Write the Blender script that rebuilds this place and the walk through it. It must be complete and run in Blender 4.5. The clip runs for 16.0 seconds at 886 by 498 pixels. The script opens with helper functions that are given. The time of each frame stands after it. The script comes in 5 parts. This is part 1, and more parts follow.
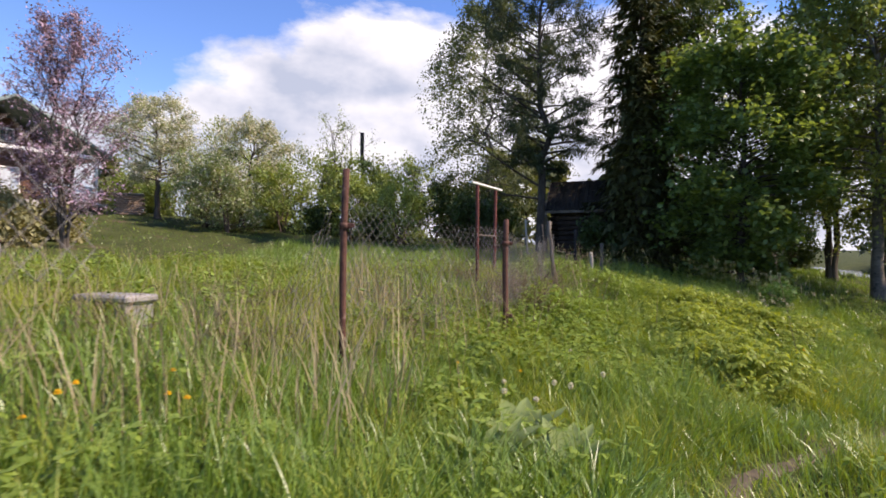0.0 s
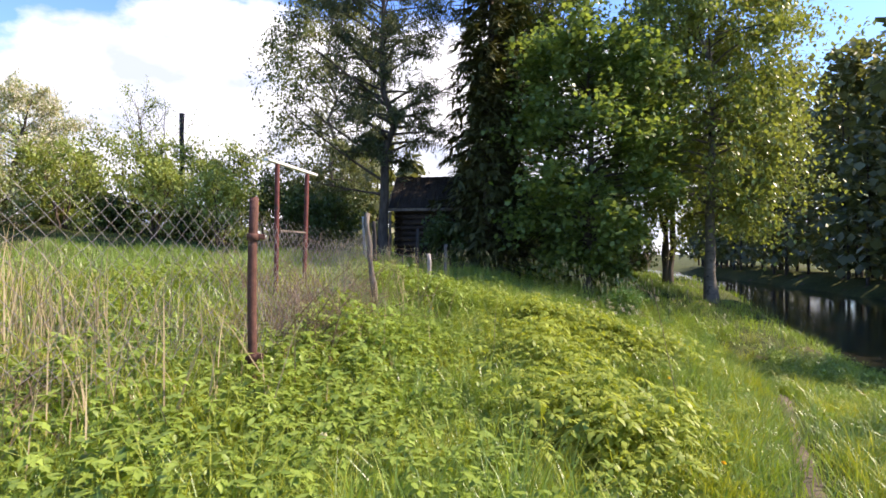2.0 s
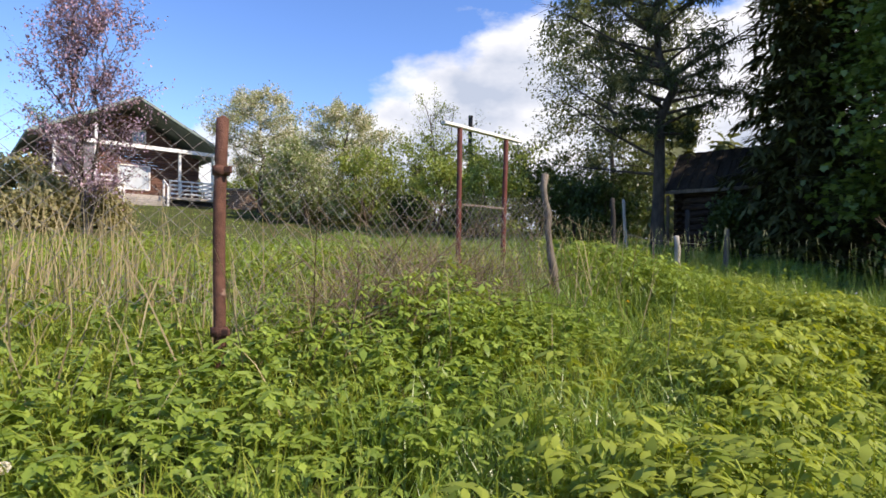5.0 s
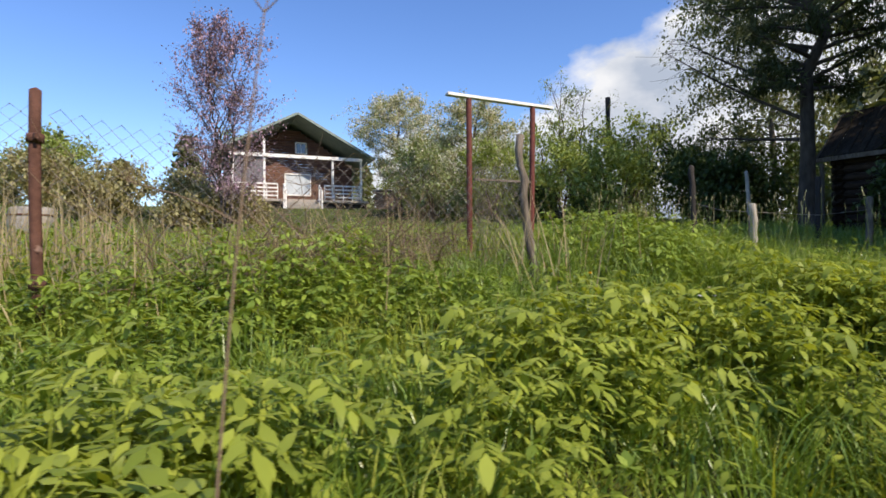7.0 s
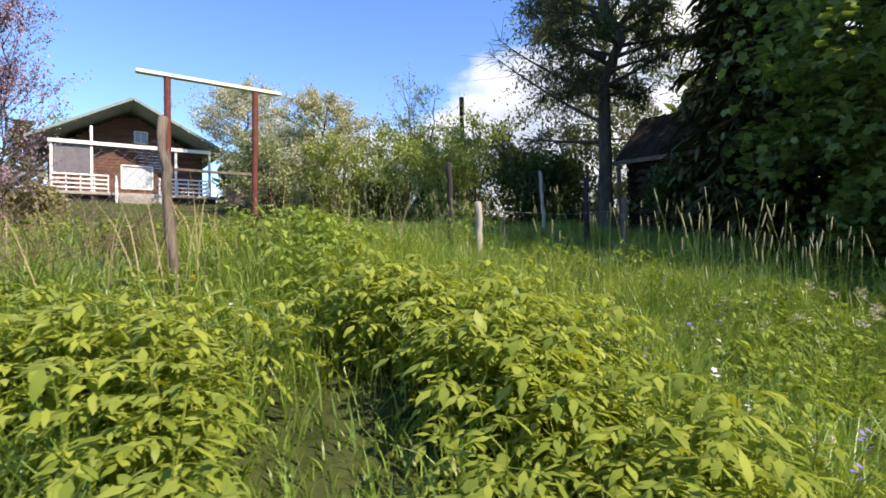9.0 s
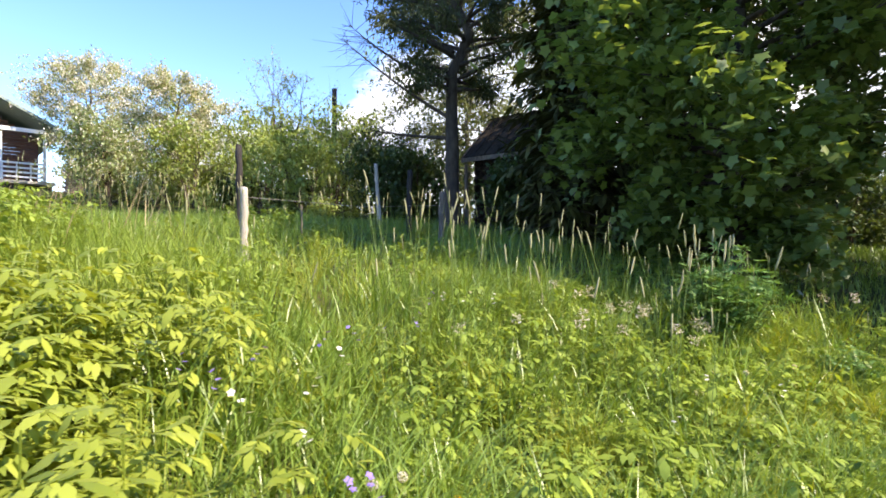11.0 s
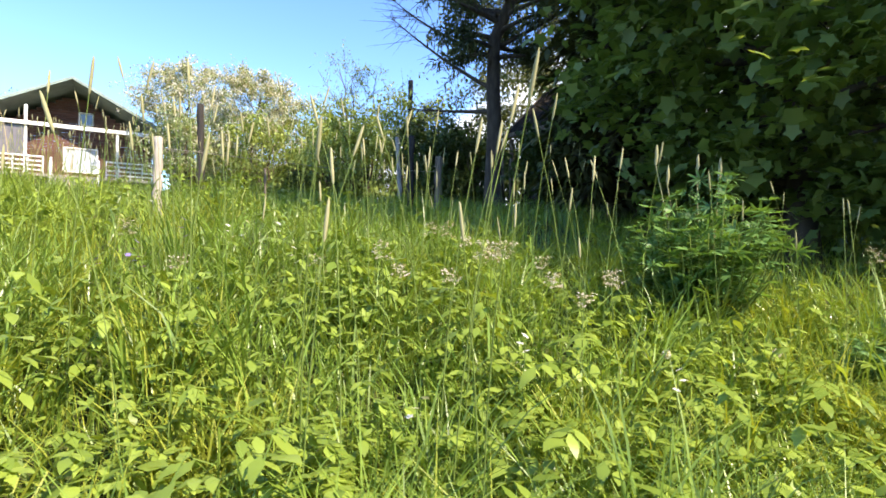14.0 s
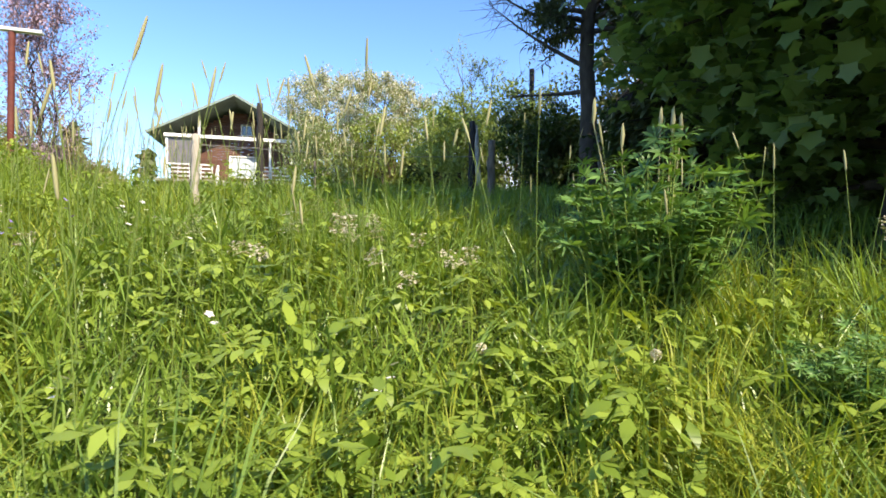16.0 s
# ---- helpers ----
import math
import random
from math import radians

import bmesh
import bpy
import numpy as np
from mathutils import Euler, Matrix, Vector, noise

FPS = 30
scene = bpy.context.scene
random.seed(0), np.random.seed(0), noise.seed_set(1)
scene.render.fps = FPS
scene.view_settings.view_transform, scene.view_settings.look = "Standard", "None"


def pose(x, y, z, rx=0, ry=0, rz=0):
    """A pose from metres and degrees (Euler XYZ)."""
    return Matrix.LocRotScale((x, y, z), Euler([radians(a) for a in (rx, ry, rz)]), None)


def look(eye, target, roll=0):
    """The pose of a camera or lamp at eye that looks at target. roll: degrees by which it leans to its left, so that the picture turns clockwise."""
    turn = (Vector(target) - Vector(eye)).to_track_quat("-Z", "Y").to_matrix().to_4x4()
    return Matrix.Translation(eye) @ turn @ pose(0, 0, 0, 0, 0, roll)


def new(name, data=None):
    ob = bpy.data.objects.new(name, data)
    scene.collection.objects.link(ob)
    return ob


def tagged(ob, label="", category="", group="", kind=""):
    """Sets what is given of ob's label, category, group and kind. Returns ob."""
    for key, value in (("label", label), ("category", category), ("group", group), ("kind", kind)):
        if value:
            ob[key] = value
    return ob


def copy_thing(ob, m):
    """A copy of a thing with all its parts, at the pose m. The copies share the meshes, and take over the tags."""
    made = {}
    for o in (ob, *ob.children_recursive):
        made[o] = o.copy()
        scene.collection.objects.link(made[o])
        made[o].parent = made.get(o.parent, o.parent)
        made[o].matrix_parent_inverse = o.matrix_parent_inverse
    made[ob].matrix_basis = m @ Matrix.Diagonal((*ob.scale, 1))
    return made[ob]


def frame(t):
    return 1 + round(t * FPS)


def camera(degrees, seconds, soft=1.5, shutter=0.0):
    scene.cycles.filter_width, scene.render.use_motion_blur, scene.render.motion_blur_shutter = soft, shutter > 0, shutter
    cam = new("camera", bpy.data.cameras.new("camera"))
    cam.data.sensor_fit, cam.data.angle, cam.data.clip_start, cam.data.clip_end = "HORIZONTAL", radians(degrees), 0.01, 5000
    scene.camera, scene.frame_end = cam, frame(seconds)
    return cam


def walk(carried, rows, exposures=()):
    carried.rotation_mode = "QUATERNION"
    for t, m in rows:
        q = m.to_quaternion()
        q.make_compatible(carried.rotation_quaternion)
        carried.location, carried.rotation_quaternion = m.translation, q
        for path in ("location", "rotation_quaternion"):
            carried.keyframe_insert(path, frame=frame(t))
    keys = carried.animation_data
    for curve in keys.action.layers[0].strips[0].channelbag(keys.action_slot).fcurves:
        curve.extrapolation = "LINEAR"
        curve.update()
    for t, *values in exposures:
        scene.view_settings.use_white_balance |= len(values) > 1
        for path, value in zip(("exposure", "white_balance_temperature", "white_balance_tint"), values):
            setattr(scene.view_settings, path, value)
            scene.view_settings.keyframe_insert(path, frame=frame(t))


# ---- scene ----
cam = camera(78.1, 16.0, soft=1.6, shutter=0.15)

PATH = [
    (0, (-0.014, -0.349, 1.366), (-0.01, 1.651, 1.374), -0.2),
    (0.5, (0.425, 0.61, 1.311), (0.66, 2.596, 1.332), 0.1),
    (1, (0.775, 1.332, 1.253), (1.197, 3.287, 1.273), 0.1),
    (1.5, (1.038, 1.918, 1.306), (1.513, 3.861, 1.322), 0.0),
    (2, (1.278, 2.396, 1.327), (1.777, 4.332, 1.345), -0.0),
    (2.5, (1.469, 2.871, 1.294), (1.964, 4.809, 1.316), -0.1),
    (3, (1.696, 3.215, 1.278), (2.046, 5.184, 1.302), 0.1),
    (3.5, (2.042, 3.527, 1.216), (2.048, 5.527, 1.236), -0.2),
    (4, (2.418, 3.812, 1.13), (2.162, 5.795, 1.15), -0.3),
    (4.5, (2.843, 4.071, 1.046), (2.435, 6.029, 1.07), -0.4),
    (4.7, (3.016, 4.223, 1.0), (2.528, 6.163, 1.024), 0.0),
    (6.8, (5.105, 5.787, 0.707), (3.896, 7.38, 0.728), -0.7),
    (7, (5.364, 5.954, 0.634), (4.163, 7.553, 0.655), -0.7),
    (7.5, (5.919, 6.521, 0.652), (4.769, 8.156, 0.67), -0.7),
    (8, (6.408, 7.047, 0.681), (5.317, 8.724, 0.694), -0.8),
    (8.5, (6.84, 7.47, 0.644), (5.853, 9.209, 0.657), -0.8),
    (9, (7.232, 7.907, 0.614), (6.332, 9.694, 0.626), -0.8),
    (9.5, (7.523, 8.336, 0.592), (6.701, 10.159, 0.602), -0.8),
    (10, (7.852, 8.675, 0.582), (7.095, 10.526, 0.592), -0.5),
    (10.2, (7.993, 8.795, 0.556), (7.274, 10.661, 0.566), -0.5),
    (12.3, (9.284, 10.138, 0.504), (8.822, 12.083, 0.521), 1.4),
    (12.5, (9.375, 10.305, 0.488), (8.91, 12.25, 0.509), 1.4),
    (13, (9.474, 10.758, 0.366), (8.934, 12.683, 0.373), 0.6),
    (13.5, (9.594, 11.053, 0.152), (8.864, 12.915, 0.173), 1.0),
    (14, (9.898, 11.302, 0.032), (8.933, 13.054, 0.058), 0.6),
    (14.5, (10.148, 11.581, -0.046), (9.079, 13.271, -0.027), 0.5),
    (15, (10.385, 11.841, -0.048), (9.243, 13.482, -0.03), 0.6),
    (15.5, (10.661, 12.138, -0.075), (9.373, 13.668, -0.056), 0.7),
    (16, (10.922, 12.503, -0.053), (9.516, 13.925, -0.047), 0.4),
]
EXPOSURE = [(0, 0.57, 6550, 20), (1, 1.02, 6550, 20), (2.5, 1.22, 6550, 19), (4.5, 0.77, 6550, 15), (7, 0.36, 6500, 11), (9, 0.8, 6550, 13), (10.2, 1.12, 6650, 14), (12.3, 1.8, 6600, 13), (14, 1.42, 6600, 10), (16, 1.1, 6700, 6)]
walk(cam, [(t, look(eye, target, roll)) for t, eye, target, roll in PATH], EXPOSURE)

# ---- world, sun and exposure ----
SUN_AZ, SUN_EL = radians(99), radians(43)      # clockwise from +y
sun = new("sun", bpy.data.lights.new("sun", "SUN"))
sun.data.energy, sun.data.angle, sun.data.color = 5.0, radians(0.55), (1.0, 0.86, 0.69)
sun.matrix_world = look((0, 0, 40), (-math.sin(SUN_AZ) * math.cos(SUN_EL), -math.cos(SUN_AZ) * math.cos(SUN_EL), 40 - math.sin(SUN_EL)))
world = bpy.data.worlds.new("sky_world")
scene.world = world
world.use_nodes = True
nt = world.node_tree
nt.nodes.clear()


def wn(kind, **inputs):
    n = nt.nodes.new(kind)
    for k, v in inputs.items():
        n.inputs[k].default_value = v
    return n


def wmath(op, a, b=None):
    n = nt.nodes.new("ShaderNodeMath")
    n.operation, n.use_clamp = op, False
    for i, v in enumerate((a, b)):
        if v is None:
            continue
        if isinstance(v, (int, float)):
            n.inputs[i].default_value = v
        else:
            nt.links.new(v, n.inputs[i])
    return n.outputs[0]


sky = wn("ShaderNodeTexSky")
sky.sky_type, sky.sun_disc, sky.sun_elevation, sky.sun_rotation = "NISHITA", False, SUN_EL, SUN_AZ
sky.air_density, sky.dust_density, sky.ozone_density = 1.0, 0.15, 3.5
coord = wn("ShaderNodeTexCoord")
split = wn("ShaderNodeSeparateXYZ")
nt.links.new(coord.outputs["Generated"], split.inputs[0])
stretch = wn("ShaderNodeVectorMath")
stretch.operation = "MULTIPLY"
stretch.inputs[1].default_value = (1, 1, 1.7)
nt.links.new(coord.outputs["Generated"], stretch.inputs[0])
big = wn("ShaderNodeTexNoise", Scale=3.4, Detail=9.0, Roughness=0.56, Distortion=0.15)
nt.links.new(stretch.outputs[0], big.inputs["Vector"])
# cumulus bank low in the north, thinning with height and towards the west
lift = wmath("MULTIPLY", split.outputs[2], -1.5)
cube = wmath("MULTIPLY", wmath("MULTIPLY", split.outputs[1], split.outputs[1]), split.outputs[1])
north = wmath("MULTIPLY", cube, 0.8)
west = wmath("ADD", wmath("MULTIPLY", split.outputs[0], 0.1), -0.22)
amount = wmath("ADD", wmath("ADD", wmath("ADD", big.outputs["Fac"], lift), north), west)
ramp = wn("ShaderNodeValToRGB")
ramp.color_ramp.elements[0].position, ramp.color_ramp.elements[1].position = 0.25, 0.36
nt.links.new(amount, ramp.inputs[0])
shade = wn("ShaderNodeTexNoise", Scale=5.0, Detail=6.0)
nt.links.new(stretch.outputs[0], shade.inputs["Vector"])
tone = wn("ShaderNodeValToRGB")
tone.color_ramp.elements[0].position, tone.color_ramp.elements[0].color = 0.36, (2.9, 3.3, 4.0, 1)
tone.color_ramp.elements[1].position, tone.color_ramp.elements[1].color = 0.56, (5.6, 5.65, 5.75, 1)
nt.links.new(shade.outputs["Fac"], tone.inputs[0])
mix = wn("ShaderNodeMixRGB")
nt.links.new(ramp.outputs[0], mix.inputs[0])
deep = wn("ShaderNodeHueSaturation", Hue=0.511, Saturation=1.16, Value=1.28)
nt.links.new(sky.outputs[0], deep.inputs["Color"])
nt.links.new(deep.outputs[0], mix.inputs[1])
nt.links.new(tone.outputs[0], mix.inputs[2])
back = wn("ShaderNodeBackground", Strength=0.128)
nt.links.new(mix.outputs[0], back.inputs[0])
wout = wn("ShaderNodeOutputWorld")
nt.links.new(back.outputs[0], wout.inputs[0])


# ---- materials ----
def material(name, dark, light, rough=0.7, scale=6.0, detail=6.0, bump=0.0, bump_scale=40.0, metal=0.0, stretch_by=(1, 1, 1), island=0.0, through_light=0.0, spec=0.3, spots=None):
    """Two colours mixed by noise at two scales, with optional relief, per-piece variation, light coming through, and spots (colour, scale, from)."""
    m = bpy.data.materials.new(name)
    m.use_nodes = True
    t = m.node_tree
    t.nodes.clear()
    link = t.links.new
    node = t.nodes.new
    geo, tex = node("ShaderNodeNewGeometry"), node("ShaderNodeTexCoord")
    vec = node("ShaderNodeVectorMath")
    vec.operation = "MULTIPLY"
    vec.inputs[1].default_value = stretch_by
    link(tex.outputs["Object"], vec.inputs[0])
    a = node("ShaderNodeTexNoise")
    a.inputs["Scale"].default_value, a.inputs["Detail"].default_value = scale, detail
    link(vec.outputs[0], a.inputs["Vector"])
    b = node("ShaderNodeTexNoise")
    b.inputs["Scale"].default_value, b.inputs["Detail"].default_value = scale * 0.13, 2.0
    link(vec.outputs[0], b.inputs["Vector"])
    s = node("ShaderNodeMath")
    s.operation = "MULTIPLY_ADD"
    s.inputs[1].default_value = 0.55
    link(a.outputs["Fac"], s.inputs[0])
    half = node("ShaderNodeMath")
    half.operation = "MULTIPLY"
    half.inputs[1].default_value = 0.45
    link(b.outputs["Fac"], half.inputs[0])
    link(half.outputs[0], s.inputs[2])
    fac = s.outputs[0]
    if island:
        lerp = node("ShaderNodeMix")
        lerp.inputs[0].default_value = island
        link(fac, lerp.inputs[2])
        link(geo.outputs["Random Per Island"], lerp.inputs[3])
        fac = lerp.outputs[0]
    ramp = node("ShaderNodeValToRGB")
    ramp.color_ramp.elements[0].position, ramp.color_ramp.elements[0].color = (0.05 if island else 0.3), (*dark, 1)
    ramp.color_ramp.elements[1].position, ramp.color_ramp.elements[1].color = (0.95 if island else 0.7), (*light, 1)
    link(fac, ramp.inputs[0])
    colour = ramp.outputs[0]
    if spots:
        c = node("ShaderNodeTexNoise")
        c.inputs["Scale"].default_value, c.inputs["Detail"].default_value = spots[1], 5.0
        link(tex.outputs["Object"], c.inputs["Vector"])
        r2 = node("ShaderNodeValToRGB")
        r2.color_ramp.elements[0].position, r2.color_ramp.elements[1].position = spots[2], spots[2] + 0.08
        link(c.outputs["Fac"], r2.inputs[0])
        over = node("ShaderNodeMixRGB")
        over.inputs[2].default_value = (*spots[0], 1)
        link(r2.outputs[0], over.inputs[0])
        link(colour, over.inputs[1])
        colour = over.outputs[0]
    p = node("ShaderNodeBsdfPrincipled")
    p.inputs["Roughness"].default_value, p.inputs["Metallic"].default_value = rough, metal
    p.inputs["Specular IOR Level"].default_value = spec
    link(colour, p.inputs["Base Color"])
    if bump:
        n = node("ShaderNodeTexNoise")
        n.inputs["Scale"].default_value, n.inputs["Detail"].default_value = bump_scale, 8.0
        link(vec.outputs[0], n.inputs["Vector"])
        bn = node("ShaderNodeBump")
        bn.inputs["Strength"].default_value, bn.inputs["Distance"].default_value = bump, 0.02
        link(n.outputs["Fac"], bn.inputs["Height"])
        link(bn.outputs[0], p.inputs["Normal"])
    out = node("ShaderNodeOutputMaterial")
    if through_light:
        tr = node("ShaderNodeBsdfTranslucent")
        warm = node("ShaderNodeMixRGB")
        warm.blend_type = "MULTIPLY"
        warm.inputs[0].default_value, warm.inputs[2].default_value = 1.0, (1.25, 1.15, 0.45, 1)
        link(colour, warm.inputs[1])
        link(warm.outputs[0], tr.inputs[0])
        mx = node("ShaderNodeMixShader")
        mx.inputs[0].default_value = through_light
        link(p.outputs[0], mx.inputs[1])
        link(tr.outputs[0], mx.inputs[2])
        link(mx.outputs[0], out.inputs[0])
    else:
        link(p.outputs[0], out.inputs[0])
    return m


def leafy(name, dark, light, rough=0.5, thru=0.35, spec=0.35, scale=3.0):
    return material(name, dark, light, rough, scale, 3.0, island=0.55, through_light=thru, spec=spec)


M_SOIL = material("meadow_ground", (0.030, 0.038, 0.012), (0.085, 0.10, 0.028), 0.95, 5.0, 10.0, 0.6, 30.0, spots=((0.10, 0.075, 0.045), 0.9, 0.62), spec=0.1)
M_GRASS = leafy("grass_green", (0.085, 0.155, 0.018), (0.30, 0.43, 0.075), 0.36, 0.38, 0.6)
M_GRASS2 = leafy("grass_yellow_green", (0.18, 0.23, 0.02), (0.42, 0.46, 0.07), 0.5, 0.4)
M_DRY = leafy("dry_grass", (0.22, 0.17, 0.09), (0.48, 0.40, 0.24), 0.7, 0.2, 0.2)
M_WEED = leafy("weed_leaf", (0.095, 0.165, 0.02), (0.37, 0.47, 0.08), 0.42, 0.38)
M_BROAD = leafy("broad_leaf", (0.115, 0.175, 0.022), (0.44, 0.50, 0.08), 0.46, 0.42, 0.26)
M_LUPIN = leafy("lupine_leaf", (0.065, 0.145, 0.035), (0.19, 0.33, 0.085), 0.45, 0.35)
M_HEAD = leafy("seed_head", (0.22, 0.23, 0.11), (0.48, 0.45, 0.27), 0.8, 0.2, 0.1)
M_STEM = leafy("stem", (0.10, 0.17, 0.03), (0.22, 0.28, 0.07), 0.6, 0.2)
M_WHITE_PETAL = leafy("white_petal", (0.62, 0.60, 0.58), (0.85, 0.83, 0.82), 0.7, 0.3, 0.2)
M_VIOLET = leafy("violet_petal", (0.20, 0.14, 0.50), (0.38, 0.28, 0.72), 0.6, 0.3, 0.2)
M_YELLOW = leafy("yellow_petal", (0.75, 0.45, 0.01), (0.9, 0.65, 0.03), 0.6, 0.2, 0.2)
M_CREAM = leafy("cream_umbel", (0.42, 0.37, 0.31), (0.70, 0.64, 0.56), 0.8, 0.3, 0.1)
# lower house window: the sky's reflection is put into the pane's colour
M_SKY_PANE = material("sky_reflection_pane", (0.36, 0.41, 0.46), (0.52, 0.57, 0.62), 0.9, 6.0, 4.0, stretch_by=(4, 1, 0.3))
M_CLOCK = leafy("seed_fluff", (0.6, 0.58, 0.54), (0.8, 0.78, 0.74), 0.9, 0.4, 0.1)
M_BARK = material("grey_bark", (0.035, 0.028, 0.022), (0.13, 0.11, 0.09), 0.95, 9.0, 8.0, 0.9, 14.0, stretch_by=(1, 1, 0.3), spec=0.1)
M_BIRCH = material("birch_bark", (0.07, 0.061, 0.050), (0.22, 0.195, 0.165), 0.8, 5.0, 8.0, 0.5, 18.0, stretch_by=(1, 1, 2.2), spots=((0.03, 0.028, 0.025), 3.0, 0.58), spec=0.2)
M_TWIG = material("brown_twig", (0.05, 0.035, 0.025), (0.16, 0.12, 0.09), 0.9, 9.0, 4.0, spec=0.1)
M_MAPLE = leafy("maple_leaf", (0.080, 0.140, 0.042), (0.28, 0.37, 0.11), 0.38, 0.5, 0.45)
M_BIRCHLEAF = leafy("birch_leaf", (0.13, 0.18, 0.045), (0.32, 0.38, 0.115), 0.42, 0.38, 0.45)
M_WOODLEAF = leafy("far_wood_leaf", (0.075, 0.095, 0.042), (0.21, 0.23, 0.11), 0.5, 0.35)
M_GREYLEAF = leafy("grey_birch_leaf", (0.09, 0.12, 0.045), (0.23, 0.26, 0.12), 0.4, 0.35, 0.5)
M_SPRUCE = leafy("spruce_needle", (0.042, 0.054, 0.020), (0.165, 0.165, 0.058), 0.6, 0.12, 0.2)
M_LARCH = leafy("larch_needle", (0.041, 0.056, 0.025), (0.112, 0.133, 0.061), 0.6, 0.25, 0.2)
M_SHRUB = leafy("shrub_leaf", (0.15, 0.215, 0.05), (0.40, 0.47, 0.14), 0.5, 0.38)
M_DARKLEAF = leafy("dark_shrub_leaf", (0.035, 0.062, 0.02), (0.11, 0.155, 0.045), 0.5, 0.3)
M_BLOSSOM = leafy("blossom", (0.50, 0.47, 0.43), (0.80, 0.77, 0.74), 0.7, 0.35, 0.2)
M_PALELEAF = leafy("apple_leaf", (0.16, 0.22, 0.085), (0.36, 0.41, 0.20), 0.5, 0.35)
M_PURPLE = leafy("purple_leaf", (0.23, 0.15, 0.20), (0.47, 0.34, 0.43), 0.5, 0.15)
M_RUST = material("rusty_steel", (0.05, 0.024, 0.017), (0.16, 0.075, 0.052), 0.85, 18.0, 8.0, 0.5, 90.0, spots=((0.26, 0.17, 0.13), 10.0, 0.64), spec=0.25)
M_REDPAINT = material("red_oxide_paint", (0.08, 0.022, 0.017), (0.18, 0.055, 0.043), 0.7, 14.0, 6.0, 0.3, 70.0, spots=((0.06, 0.03, 0.022), 7.0, 0.6))
M_WIRE = material("weathered_wire", (0.12, 0.105, 0.095), (0.33, 0.305, 0.285), 0.6, 30.0, 4.0, metal=0.3)
M_OLDWOOD = material("weathered_wood", (0.07, 0.055, 0.042), (0.26, 0.22, 0.175), 0.9, 12.0, 8.0, 0.8, 30.0, stretch_by=(3, 3, 0.4), spec=0.1)
M_PALEWOOD = material("pale_weathered_wood", (0.24, 0.21, 0.175), (0.50, 0.46, 0.40), 0.9, 12.0, 8.0, 0.6, 30.0, stretch_by=(3, 3, 0.4), spec=0.15)
M_BLACKWOOD = material("tarred_wood", (0.016, 0.014, 0.013), (0.05, 0.044, 0.04), 0.85, 12.0, 8.0, 0.6, 30.0, stretch_by=(3, 3, 0.4))
M_WHITE = material("white_paint", (0.66, 0.65, 0.62), (0.84, 0.83, 0.81), 0.55, 5.0, 6.0, 0.15, 40.0, spots=((0.45, 0.42, 0.37), 9.0, 0.68))
M_BROWN = material("brown_boarding", (0.075, 0.036, 0.026), (0.17, 0.085, 0.058), 0.7, 7.0, 6.0, 0.3, 40.0, stretch_by=(1, 1, 4))
M_ROOF = material("green_roofing", (0.15, 0.205, 0.178), (0.27, 0.33, 0.295), 0.6, 3.0, 6.0, 0.2, 30.0)
M_LOG = material("dark_log", (0.022, 0.016, 0.012), (0.085, 0.062, 0.047), 0.9, 10.0, 8.0, 0.8, 24.0, stretch_by=(0.5, 0.5, 3), spec=0.1)
M_ROOFWOOD = material("weathered_roof_wood", (0.018, 0.015, 0.012), (0.055, 0.047, 0.038), 0.95, 10.0, 8.0, 0.6, 30.0, stretch_by=(3, 0.6, 1), spec=0.05)
M_BRICK = material("brown_brick", (0.20, 0.13, 0.09), (0.42, 0.30, 0.22), 0.9, 9.0, 6.0, 0.4, 60.0)
M_STONE = material("grey_slab", (0.18, 0.17, 0.15), (0.40, 0.37, 0.33), 0.9, 8.0, 8.0, 0.6, 30.0)
M_WATER = material("dark_water", (0.012, 0.012, 0.009), (0.03, 0.026, 0.017), 0.08, 0.6, 4.0, 0.12, 5.0, stretch_by=(1, 2.2, 1), spec=0.5)
M_BRUSH = leafy("dead_brush", (0.10, 0.07, 0.045), (0.30, 0.22, 0.15), 0.8, 0.1, 0.1)
M_DOCK = leafy("dock_leaf", (0.13, 0.20, 0.05), (0.34, 0.40, 0.14), 0.45, 0.35, 0.35, 14.0)
M_OLIVE = leafy("olive_leaf", (0.19, 0.185, 0.08), (0.42, 0.39, 0.20), 0.6, 0.3)
M_SCREEN = material("grey_screen", (0.09, 0.08, 0.085), (0.19, 0.175, 0.18), 0.4, 4.0, 5.0, spec=0.5)
M_PATH = material("trodden_soil", (0.06, 0.047, 0.03), (0.15, 0.12, 0.08), 0.95, 9.0, 8.0, 0.5, 40.0)


def glass_material():
    m = bpy.data.materials.new("window_glass")
    m.use_nodes = True
    p = m.node_tree.nodes["Principled BSDF"]
    p.inputs["Base Color"].default_value = (0.03, 0.045, 0.055, 1)
    p.inputs["Roughness"].default_value = 0.04
    p.inputs["Specular IOR Level"].default_value = 1.0
    return m


M_GLASS = glass_material()
RNG = np.random.default_rng(11)


